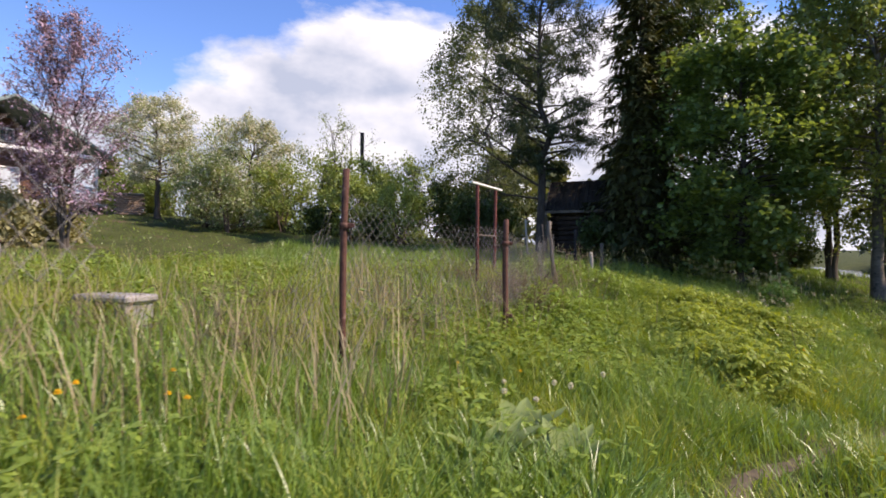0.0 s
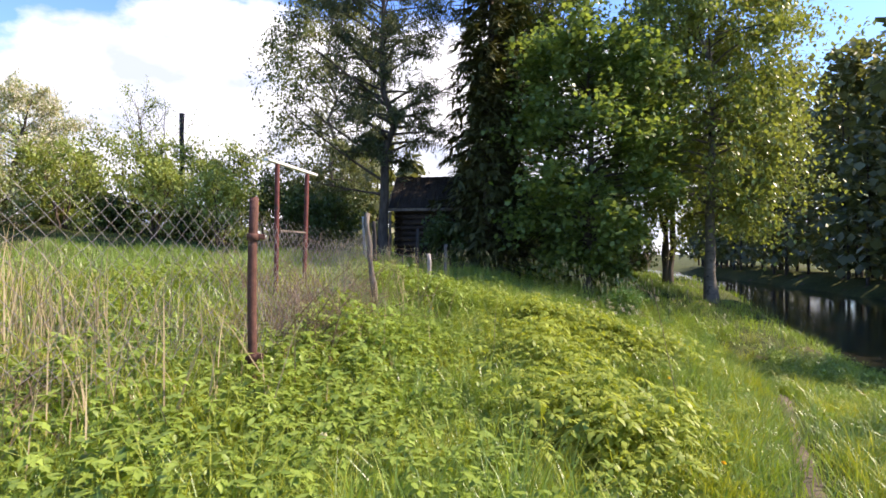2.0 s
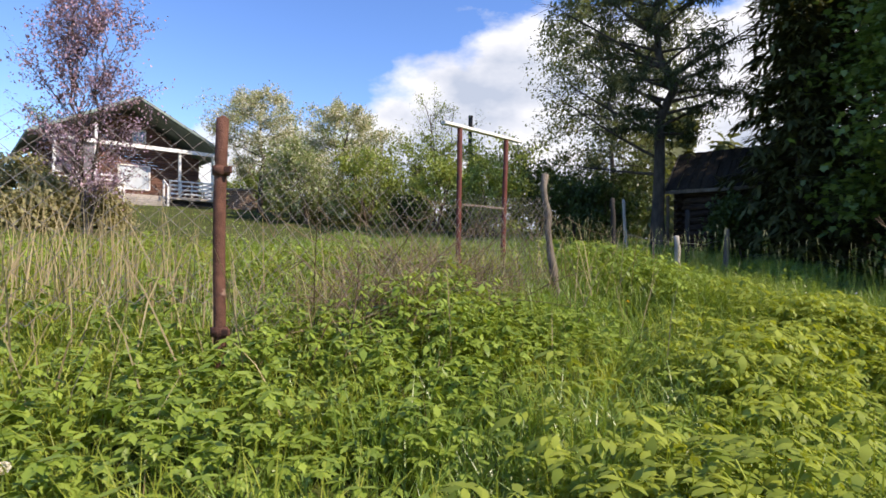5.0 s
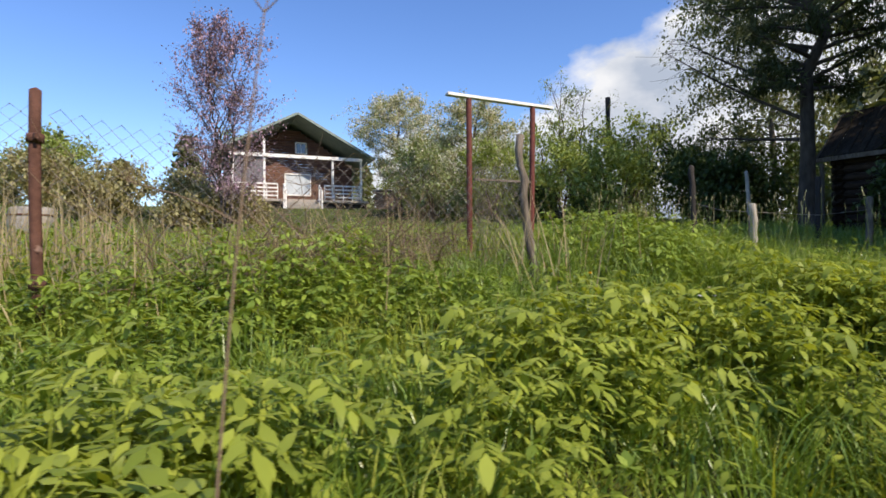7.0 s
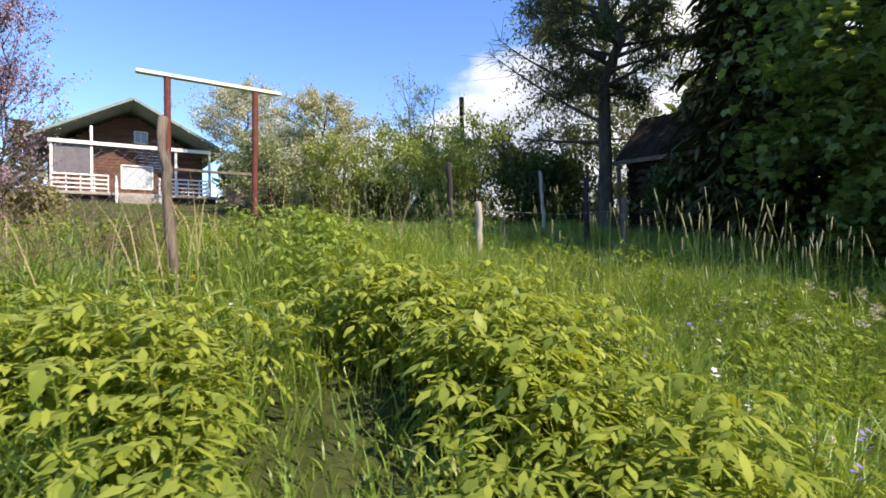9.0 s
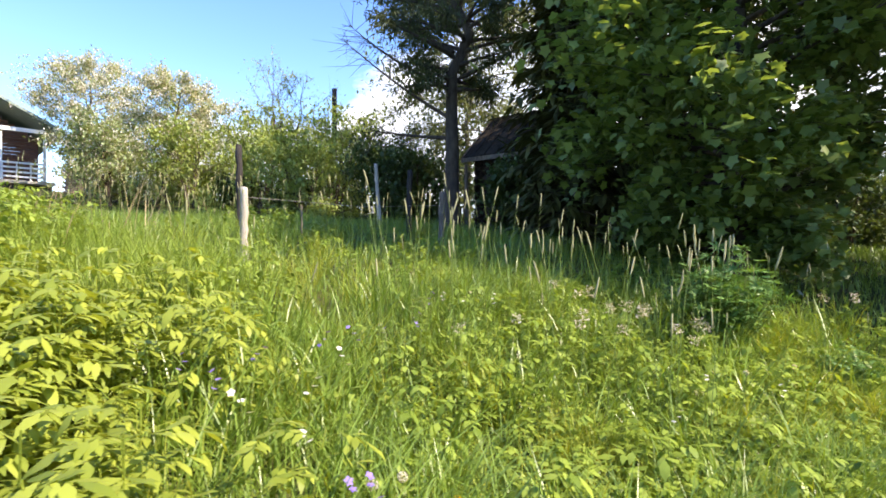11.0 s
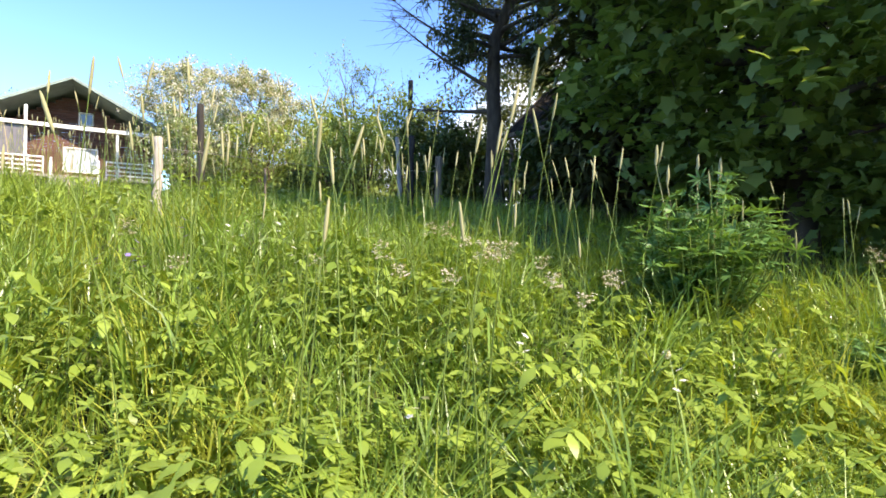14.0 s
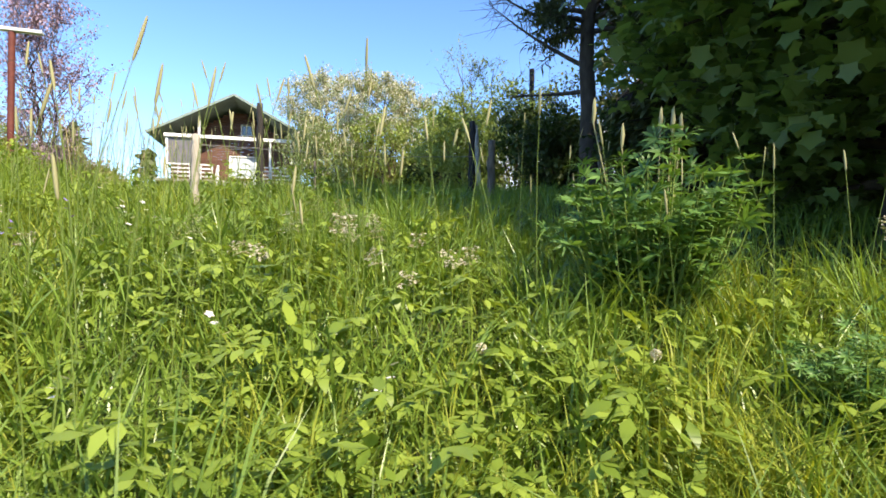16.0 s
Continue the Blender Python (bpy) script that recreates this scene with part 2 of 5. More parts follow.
# ---- mesh helpers ----
def sheet(name, verts, faces, mats, index=None):
    """A mesh from arrays: verts n x 3, faces all of one size."""
    me = bpy.data.meshes.new(name)
    verts, faces = np.asarray(verts, np.float32), np.asarray(faces, np.int32)
    k = faces.shape[1]
    me.vertices.add(len(verts))
    me.vertices.foreach_set("co", verts.ravel())
    me.loops.add(faces.size)
    me.loops.foreach_set("vertex_index", faces.ravel())
    me.polygons.add(len(faces))
    me.polygons.foreach_set("loop_start", np.arange(0, faces.size, k, dtype=np.int32))
    for m in mats if isinstance(mats, (list, tuple)) else [mats]:
        me.materials.append(m)
    if index is not None:
        me.polygons.foreach_set("material_index", np.asarray(index, np.int32))
    me.update(calc_edges=True)
    return me


def finish(bm, name, mat):
    me = bpy.data.meshes.new(name)
    bm.normal_update()
    bm.to_mesh(me)
    bm.free()
    me.materials.append(mat)
    return me


def part(name, bm, mat, parent, label=""):
    """One mesh object under a thing or a part; bm is a bmesh or a finished mesh."""
    me = finish(bm, name, mat) if isinstance(bm, bmesh.types.BMesh) else bm
    ob = new(name, me)
    ob.parent = parent
    return tagged(ob, label)


def thing(name, place, label, category, group="", kind="", turn=0.0):
    ob = new(name)
    ob.empty_display_size = 0.2
    ob.matrix_world = pose(*place, 0, 0, turn)
    return tagged(ob, label, category, group, kind)


def box(bm, size, at=(0, 0, 0), bevel=0.006, rot=None):
    r = bmesh.ops.create_cube(bm, size=1.0)
    vs = r["verts"]
    bmesh.ops.scale(bm, vec=size, verts=vs)
    if bevel:
        es = list({e for v in vs for e in v.link_edges})
        out = bmesh.ops.bevel(bm, geom=es, offset=min(bevel, min(size) * 0.3), segments=1, affect="EDGES", profile=0.5)
        vs = list({v for f in out["faces"] for v in f.verts} | {v for v in vs if v.is_valid})
    if rot is not None:
        bmesh.ops.transform(bm, matrix=rot, verts=vs)
    bmesh.ops.translate(bm, vec=at, verts=vs)
    return vs


def tube_arrays(points, radii, sides=6, cap=True):
    """Vertices and quads of a tapered tube along points."""
    pts = np.asarray(points, float)
    rad = np.asarray(radii, float) * np.ones(len(pts))
    tan = np.gradient(pts, axis=0)
    tan /= np.linalg.norm(tan, axis=1, keepdims=True) + 1e-9
    ref = np.where(np.abs(tan[:, 2:3]) > 0.9, [[1.0, 0, 0]], [[0, 0, 1.0]])
    u = np.cross(tan, ref)
    u /= np.linalg.norm(u, axis=1, keepdims=True) + 1e-9
    w = np.cross(tan, u)
    a = np.linspace(0, 2 * np.pi, sides, endpoint=False)
    ring = pts[:, None] + rad[:, None, None] * (np.cos(a)[None, :, None] * u[:, None] + np.sin(a)[None, :, None] * w[:, None])
    v = ring.reshape(-1, 3)
    i, j = np.meshgrid(np.arange(len(pts) - 1), np.arange(sides), indexing="ij")
    i, j = i.ravel(), j.ravel()
    q = np.stack([i * sides + j, i * sides + (j + 1) % sides, (i + 1) * sides + (j + 1) % sides, (i + 1) * sides + j], 1)
    return v, q


def tubes(name, runs, mat, sides=6):
    """One mesh of many tubes; runs: (points, radii)."""
    vs, qs, n = [], [], 0
    for pts, rad in runs:
        v, q = tube_arrays(pts, rad, sides)
        vs.append(v)
        qs.append(q + n)
        n += len(v)
    return sheet(name, np.concatenate(vs), np.concatenate(qs), mat)


def rot_z(a):
    c, s = np.cos(a), np.sin(a)
    z, o = np.zeros_like(c), np.ones_like(c)
    return np.stack([np.stack([c, -s, z], -1), np.stack([s, c, z], -1), np.stack([z, z, o], -1)], -2)


def rot_x(a):
    c, s = np.cos(a), np.sin(a)
    z, o = np.zeros_like(c), np.ones_like(c)
    return np.stack([np.stack([o, z, z], -1), np.stack([z, c, -s], -1), np.stack([z, s, c], -1)], -2)


def scatter(verts, faces, places, turns, sizes):
    """Copies of a small template at places, merged into arrays."""
    v = np.einsum("nij,kj->nki", turns, verts) * np.asarray(sizes)[:, None, None] + places[:, None]
    f = faces[None] + (np.arange(len(places)) * len(verts))[:, None, None]
    return v.reshape(-1, 3), f.reshape(-1, faces.shape[1])


def merge(lots):
    n, vs, fs = 0, [], []
    for v, f in lots:
        vs.append(v)
        fs.append(f + n)
        n += len(v)
    return np.concatenate(vs), np.concatenate(fs)


# ---- the lie of the land ----
def river_mid(y):
    return 19.6 + (y - 8) * 0.47


def smooth(a, b, x):
    t = np.clip((x - a) / (b - a), 0, 1)
    return t * t * (3 - 2 * t)


def bump_at(x, y, cx, cy, s=5.0):
    return np.exp(-((x - cx) ** 2 + (y - cy) ** 2) / (2 * s * s))


def land(x, y):
    """Height of the ground: a slope that falls south-east to the river, with low swells."""
    x, y = np.asarray(x, float), np.asarray(y, float)
    h = 0.969 - 3.03 * np.tanh(x / 30) + 1.77 * np.tanh((y - 12) / 30)
    h += -0.95 * bump_at(x, y, -9, 18, 7.0) - 0.25 * bump_at(x, y, -5, 9, 4.0) - 0.032 * bump_at(x, y, -3, 6) - 0.145 * bump_at(x, y, 2, 2) + 0.183 * bump_at(x, y, 2, 12)
    h += -0.605 * bump_at(x, y, 6, 6) + 0.11 * bump_at(x, y, 6, 17) + 0.126 * bump_at(x, y, 9, 11.5) - 0.285 * bump_at(x, y, 10, 16)
    h += -0.991 * bump_at(x, y, 13, 12) + 0.269 * bump_at(x, y, 14, 22)
    h += -0.2 * bump_at(x, y, 10.4, 12.0, 1.8)
    d = np.abs(x - river_mid(y))
    bed = -2.6
    h = h + (bed - h) * (1 - smooth(5.0, 8.2, d))
    h += 0.05 * np.sin(x * 1.3 + 0.6 * y) * np.sin(0.9 * y - 0.4 * x) + 0.03 * np.sin(2.9 * x + 1.1) * np.sin(2.3 * y)
    return h


def on_land(x, y, up=0.0):
    return (float(x), float(y), float(land(x, y)) + up)


def path_lane(x, y):
    """Distance from the trodden line of the walk's near stretch."""
    line = np.array([(-0.2, -3), (0, -0.3), (1.3, 2.4), (2.2, 3.7), (4, 4.9), (5.4, 6), (7.2, 7.9), (9.3, 10.1), (9.7, 11.1), (10.9, 12.5), (12, 14)])
    best = np.full(np.shape(x), 1e9)
    for (ax, ay), (bx, by) in zip(line[:-1], line[1:]):
        t = np.clip(((x - ax) * (bx - ax) + (y - ay) * (by - ay)) / ((bx - ax) ** 2 + (by - ay) ** 2), 0, 1)
        best = np.minimum(best, np.hypot(x - ax - t * (bx - ax), y - ay - t * (by - ay)))
    return best


def spaced(lo, hi, step, far):
    mid = np.arange(lo, hi + step / 2, step)
    out = step * 1.25 ** np.arange(1, 60)
    out = np.cumsum(out)
    out = out[out < far]
    return np.concatenate([lo - out[::-1], mid, hi + out])


gx, gy = spaced(-14, 22, 0.3, 1500), spaced(-6, 34, 0.3, 1500)
GX, GY = np.meshgrid(gx, gy, indexing="ij")
GV = np.stack([GX, GY, land(GX, GY)], -1).reshape(-1, 3)
ii, jj = np.meshgrid(np.arange(len(gx) - 1), np.arange(len(gy) - 1), indexing="ij")
ii, jj = ii.ravel(), jj.ravel()
n2 = len(gy)
GF = np.stack([ii * n2 + jj, (ii + 1) * n2 + jj, (ii + 1) * n2 + jj + 1, ii * n2 + jj + 1], 1)
ground = new("ground", sheet("ground", GV, GF, M_SOIL))
for p in ground.data.polygons:
    p.use_smooth = True
tagged(ground, "sloping meadow ground falling gently to the river", "ground", kind="structure")
wy = np.linspace(-60, 90, 60)
WV = np.concatenate([np.stack([river_mid(wy) + s * 6.9, wy, np.full_like(wy, -1.5)], 1) for s in (-1, 1)])
WF = np.stack([np.arange(59), np.arange(60, 119), np.arange(61, 120), np.arange(1, 60)], 1)
water = tagged(new("water", sheet("water", WV, WF, M_WATER)), "dark still river water below the grassy bank", "river", kind="structure")


# ---- house on the rise ----
def house():
    nx, ny = 0.87, -0.493          # outward normal of the porch gable
    turn = math.degrees(math.atan2(nx, -ny))
    z0 = 3.55
    h = thing("house", (-21.6 - nx * 0.6, 27.2 - ny * 0.6, z0), "brown boarded gabled cottage with white porch and green roof", "house", turn=turn)
    # local axes: x to the right seen from outside, -y outward, z up
    half, ridge, eave, deep, wall_y = 4.35, 5.75, 3.45, 7.5, 1.7
    bm = bmesh.new()
    lay = 0.18
    for sx in (-1, 1):
        box(bm, (0.2, deep, 3.2), (sx * (half - 0.5), wall_y + deep / 2, 1.6), 0.01)
    box(bm, (2 * half - 1, 0.2, 3.2), (0, wall_y + deep, 1.6), 0.01)
    part("wall", bm, M_BROWN, h)
    k = 0
    board = None
    n_board = int(5.3 / lay)
    for i in range(n_board):               # horizontal boards of the front, narrowing into the gable, split by the window
        z = lay * (i + 0.5)
        w = half - 0.5 if z < 3.1 else max(0.15, (half - 0.5) * (5.5 - z) / 2.4)
        spans = [(-w, w)]
        if 1.0 < z < 2.4:
            spans = [(-w, -0.45), (1.15, w)]
        if 3.72 < z < 4.46 and w > 1:
            spans = [(-w, 0.2), (0.95, w)]
        for a, b in spans:
            bm = bmesh.new()
            box(bm, (b - a, 0.05 + 0.012 * (i % 2), lay - 0.012), ((a + b) / 2, wall_y - 0.1, z), 0.008)
            part("board", bm, M_BROWN, h)
    # roof slabs with overhang over the porch
    run = half + 0.45
    for sx in (-1, 1):
        bm = bmesh.new()
        ang = math.atan2(ridge - 3.2, run)
        length = math.hypot(run, ridge - 3.2)
        box(bm, (length, deep + 3.0, 0.14), (sx * run / 2, wall_y + deep / 2 - 1.1, (ridge + 3.2) / 2), 0.02, Matrix.Rotation(sx * ang, 4, "Y"))
        roof = part("roof", bm, M_ROOF, h, "faded green metal roof slope")
        bm = bmesh.new()
        box(bm, (length, 0.05, 0.15), (sx * run / 2, wall_y - 2.65, (ridge + 3.2) / 2 - 0.01), 0.01, Matrix.Rotation(sx * ang, 4, "Y"))
        part("barge_board", bm, M_ROOF, roof)
        for c in range(8):
            bm = bmesh.new()
            box(bm, (0.05, deep + 3.0, 0.05), (sx * (0.35 + c * 0.58) * math.cos(ang), wall_y + deep / 2 - 1.1, ridge - (0.35 + c * 0.58) * math.sin(ang) + 0.09), 0.01)
            part("rib", bm, M_ROOF, roof)
    # porch
    bm = bmesh.new()
    box(bm, (2 * half, 2.6, 0.16), (0, wall_y - 1.4, 0.45), 0.02)
    part("deck", bm, M_PALEWOOD, h, "grey board porch deck")
    bm = bmesh.new()
    box(bm, (2 * half - 0.2, 2.3, 0.5), (0, wall_y - 1.3, 0.1), 0.02)
    part("deck_base", bm, M_BLACKWOOD, h)
    py = wall_y - 2.5
    for x, top in ((-3.7, 3.05), (-1.95, 4.05), (2.1, 3.2), (3.9, 3.05)):
        bm = bmesh.new()
        box(bm, (0.13, 0.13, top - 0.4), (x, py, 0.4 + (top - 0.4) / 2), 0.01)
        part("porch_post", bm, M_WHITE, h, "white painted porch post")
    bm = bmesh.new()
    box(bm, (7.8, 0.1, 0.2), (0.05, py - 0.12, 3.1), 0.01)
    part("porch_beam", bm, M_WHITE, h, "white painted porch beam")
    for a, b in ((-3.7, -1.2), (1.6, 3.9)):
        rail = thing("railing", (0, 0, 0), "white slatted porch railing", "")
        rail.parent = h
        for z in (0.72, 0.95, 1.18, 1.42):
            bm = bmesh.new()
            box(bm, (b - a, 0.04, 0.09), ((a + b) / 2, py - 0.09, z), 0.006)
            part("rail_board", bm, M_WHITE, rail)
        for i in range(5):
            bm = bmesh.new()
            box(bm, (0.06, 0.05, 0.95), (a + (b - a) * i / 4, py - 0.04, 1.0), 0.006)
            part("baluster", bm, M_WHITE, rail)
        del rail["label"]
    bm = bmesh.new()
    for x in (3.9,):
        for z in (0.72, 0.95, 1.18, 1.42):
            box(bm, (0.04, 2.2, 0.09), (x + 0.07, wall_y - 1.4, z), 0.006)
    part("side_railing", bm, M_WHITE, h)
    for x, z, w, t in ((0.35, 1.72, 1.6, 1.35), (0.57, 4.1, 0.66, 0.68)):
        win = thing("window", (0, 0, 0), "white framed window with dark glass", "")
        win.parent = h
        for dx, dz, sw, sh in ((0, t / 2, w, 0.08), (0, -t / 2, w, 0.08), (-w / 2, 0, 0.08, t), (w / 2, 0, 0.08, t), (0.0, 0, 0.05, t)):
            bm = bmesh.new()
            box(bm, (sw, 0.1, sh), (x + dx, wall_y - 0.13, z + dz), 0.006)
            if sw < 0.06 and z < 3:
                bm.free()
                continue
            part("window_frame", bm, M_WHITE, win)
        bm = bmesh.new()
        box(bm, (w, 0.02, t), (x, wall_y - 0.1, z), 0)
        # big lower pane is matt with a painted sky reflection; upper is real glass
        part("pane", bm, M_SKY_PANE if z < 3 else M_GLASS, win, "pane coloured pale blue-grey as reflected sky" if z < 3 else "")
    bm = bmesh.new()
    box(bm, (1.6, 0.03, 1.55), (-2.82, py + 0.02, 2.25), 0.004)
    part("porch_screen", bm, M_SCREEN, h, "grey weathered porch screen panel")
    for i in range(3):
        bm = bmesh.new()
        box(bm, (1.9, 0.3, 0.14), (0.2, py - 0.25 - 0.3 * i, 0.3 - 0.17 * i), 0.01)
        part("step", bm, M_STONE, h, "grey stone step")
    for x in (-0.85, 1.25):
        for y, z in ((py - 0.15, 1.42), (py - 0.95, 1.0)):
            bm = bmesh.new()
            box(bm, (0.1, 0.1, z + 0.3), (x, y, (z - 0.3) / 2), 0.008)
            part("handrail_post", bm, M_WHITE, h)
        bm = bmesh.new()
        box(bm, (0.06, 0.95, 0.08), (x, py - 0.55, 1.2), 0.006, Matrix.Rotation(radians(27), 4, "X"))
        part("handrail", bm, M_WHITE, h)
    return h


house()
oven = thing("garden_oven", on_land(-18.3, 31.6), "low brown brick garden oven beside the porch", "oven", turn=25)
for row in range(9):
    for i in range(5):
        bm = bmesh.new()
        box(bm, (0.27, 0.9, 0.11), (-0.6 + i * 0.285 + (0.13 if row % 2 else 0), 0, 0.06 + row * 0.125), 0.01)
        part("brick", bm, M_BRICK, oven)
bm = bmesh.new()
box(bm, (1.6, 1.05, 0.09), (0, 0, 1.2), 0.02)
part("slab", bm, M_STONE, oven)


# ---- log shed behind the larch ----
def shed():
    """Log walls under a saddle roof; the long front faces south."""
    s = thing("log_shed", (4.63, 24.2, 1.12), "dark weathered log shed with a low board roof", "shed", turn=math.degrees(math.atan2(-0.37, 0.93)))
    long, deep, over = 3.25, 3.3, 0.4
    eave, ridge = 2.0, 3.45
    y0, y1, x0, x1 = over, deep - over, over, long - over
    for y in (y0, y1):
        for i in range(9):
            z = 0.12 + i * 0.225
            v, q = tube_arrays([(x0 - 0.22, y, z), (long / 2, y, z + 0.01), (x1 + 0.22, y, z)], [0.112, 0.12, 0.115], 10)
            part("log", sheet("log", v, q, M_LOG), M_LOG, s)
    for x in (x0, x1):
        for i in range(9):
            z = 0.23 + i * 0.225
            v, q = tube_arrays([(x, y0 - 0.22, z), (x, deep / 2, z + 0.01), (x, y1 + 0.22, z)], [0.112, 0.12, 0.115], 10)
            part("log", sheet("log", v, q, M_LOG), M_LOG, s)
        for i in range(9):
            z = 2.2 + i * 0.125
            hw = (deep / 2) * (ridge - z) / (ridge - eave) - 0.12
            if hw > 0.08:
                bm = bmesh.new()
                box(bm, (0.04, 2 * hw, 0.118), (x + 0.012 * (i % 2), deep / 2, z), 0.006)
                part("gable_board", bm, M_LOG, s)
    run = deep / 2
    ang = math.atan2(ridge - eave, run)
    slope = math.hypot(run, ridge - eave)
    for sy in (-1, 1):
        roof = thing("roof", (0, 0, 0), "", "")
        roof.parent = s
        tilt = Matrix.Rotation(-sy * ang, 4, "X")
        n = 18
        for i in range(n):
            bm = bmesh.new()
            box(bm, (long / n - 0.012, slope, 0.035), (long * (i + 0.5) / n, deep / 2 + sy * run / 2, (ridge + eave) / 2 + 0.05 + 0.012 * (i % 2)), 0.006, tilt)
            part("roof_board", bm, M_ROOFWOOD, roof)
        for x in (-0.02, long + 0.02):
            bm = bmesh.new()
            box(bm, (0.035, slope, 0.16), (x, deep / 2 + sy * run / 2, (ridge + eave) / 2), 0.006, tilt)
            part("barge_board", bm, M_OLDWOOD, roof)
    bm = bmesh.new()
    box(bm, (long + 0.1, 0.035, 0.12), (long / 2, -0.02, eave - 0.02), 0.006)
    part("eave_board", bm, M_OLDWOOD, s, "grey weathered eave board")
    bm = bmesh.new()
    box(bm, (0.8, 0.05, 1.55), (2.2, y0 - 0.13, 0.85), 0.01)
    part("door", bm, M_OLDWOOD, s)
    for x in (0.05, -0.28):
        bm = bmesh.new()
        box(bm, (0.09, 0.09, 1.9), (x, 0.1, 0.95), 0.01)
        part("prop", bm, M_PALEWOOD if x < 0 else M_OLDWOOD, s)


shed()


# ---- fence, gate, stakes and poles ----
def rust_post(name, x, y, top, r, lean, label, mat, collars=()):
    z = float(land(x, y)) - 0.25
    p = thing(name, (x, y, z), label, "fence post")
    L = top - z
    tip = Vector((lean[0], lean[1], L))
    pts = [tip * s + Vector((0.006 * math.sin(7 * s), 0.006 * math.cos(5 * s), 0)) for s in np.linspace(0, 1, 9)]
    v, q = tube_arrays([tuple(a) for a in pts] + [tuple(tip + Vector((0, 0, 0.004)))], [r] * 9 + [r * 0.55], 12)
    shaft = part("shaft", sheet("shaft", v, q, mat), mat, p)
    for c in collars:
        at = tip * ((c - z) / L)
        v, q = tube_arrays([tuple(at + Vector((0, 0, d))) for d in (-0.03, -0.028, 0.028, 0.03)], [r, r + 0.016, r + 0.016, r], 12)
        part("collar", sheet("collar", v, q, mat), mat, p)
        bm = bmesh.new()
        box(bm, (0.07, 0.022, 0.045), (at.x + 0.06, at.y - 0.02, at.z + 0.002), 0.005)
        part("lug", bm, mat, p)
    return p


rust_post("fence_post", 0.86, 7.29, 1.80, 0.038, (0.02, -0.02), "brown rusty steel pipe fence post with welded collars", M_RUST, (1.47, 0.46))
rust_post("fence_post", -0.95, 4.65, 2.12, 0.032, (0.06, 0.0), "dark rusted steel pipe fence post in tall grass", M_RUST, (1.6,))
rust_post("fence_post", -1.52, 0.7, 2.05, 0.032, (0.0, 0.03), "dark rusted steel pipe fence post in tall grass", M_RUST, (1.6,))


def wooden_post(name, x, y, top, r, lean, label, mat, category="fence post", knots=6, rough=0.12):
    z = float(land(x, y)) - 0.25
    p = thing(name, (x, y, z), label, category)
    L = top - z
    rng = np.random.default_rng(int(abs(x * 1000 + y * 77)))
    s = np.linspace(0, 1, 12)
    pts = np.stack([lean[0] * s + rng.normal(0, r * rough, 12), lean[1] * s + rng.normal(0, r * rough, 12), L * s], 1)
    rad = r * (1.1 - 0.2 * s) * (1 + rng.normal(0, 0.06, 12))
    v, q = tube_arrays(np.vstack([pts, pts[-1] + (0.004, 0, 0.012)]), np.append(rad, r * 0.25), 9)
    v = v + rng.normal(0, r * 0.05, v.shape)
    part("shaft", sheet("shaft", v, q, mat), mat, p)
    return p


wooden_post("fence_post", 2.53, 11.5, 2.0, 0.048, (-0.24, 0.0), "old grey leaning wooden fence post with split top", M_OLDWOOD, rough=0.3)
wooden_post("stake", 4.22, 15.05, 1.32, 0.05, (-0.02, 0.02), "pale weathered wooden stake carrying a wire", M_PALEWOOD, "stake")
wooden_post("stake", 5.6, 18.9, 1.62, 0.06, (0.02, 0), "grey weathered wooden stake in the shade", M_OLDWOOD, "stake")
wooden_post("pole", 3.1, 16.45, 2.17, 0.055, (-0.03, 0.0), "dark tarred wooden pole standing in the grass", M_BLACKWOOD, "pole")
wooden_post("pole", 4.8, 19.35, 2.12, 0.055, (0.02, 0.0), "dark tarred wooden pole standing in the grass", M_BLACKWOOD, "pole")
wooden_post("stake", 3.9, 16.9, 1.25, 0.018, (0, 0), "thin reddish wooden stick in the grass", M_OLDWOOD, "stake")
wooden_post("stake", 7.4, 6.55, -0.1, 0.03, (0.02, 0), "short grey wooden stake by the lower path", M_OLDWOOD, "stake")
wooden_post("stake", 3.4, 21.2, 2.6, 0.05, (-0.12, 0), "mossy leaning wooden stake", M_PALEWOOD, "stake")
wooden_post("utility_pole", -5.2, 35.0, 9.05, 0.14, (0.05, 0), "tall dark wooden utility pole behind the shrubs", M_BLACKWOOD, "utility pole")
wooden_post("utility_pole", -15.0, 44.0, 10.2, 0.12, (0.05, 0), "distant wooden utility pole behind the trees", M_OLDWOOD, "utility pole")


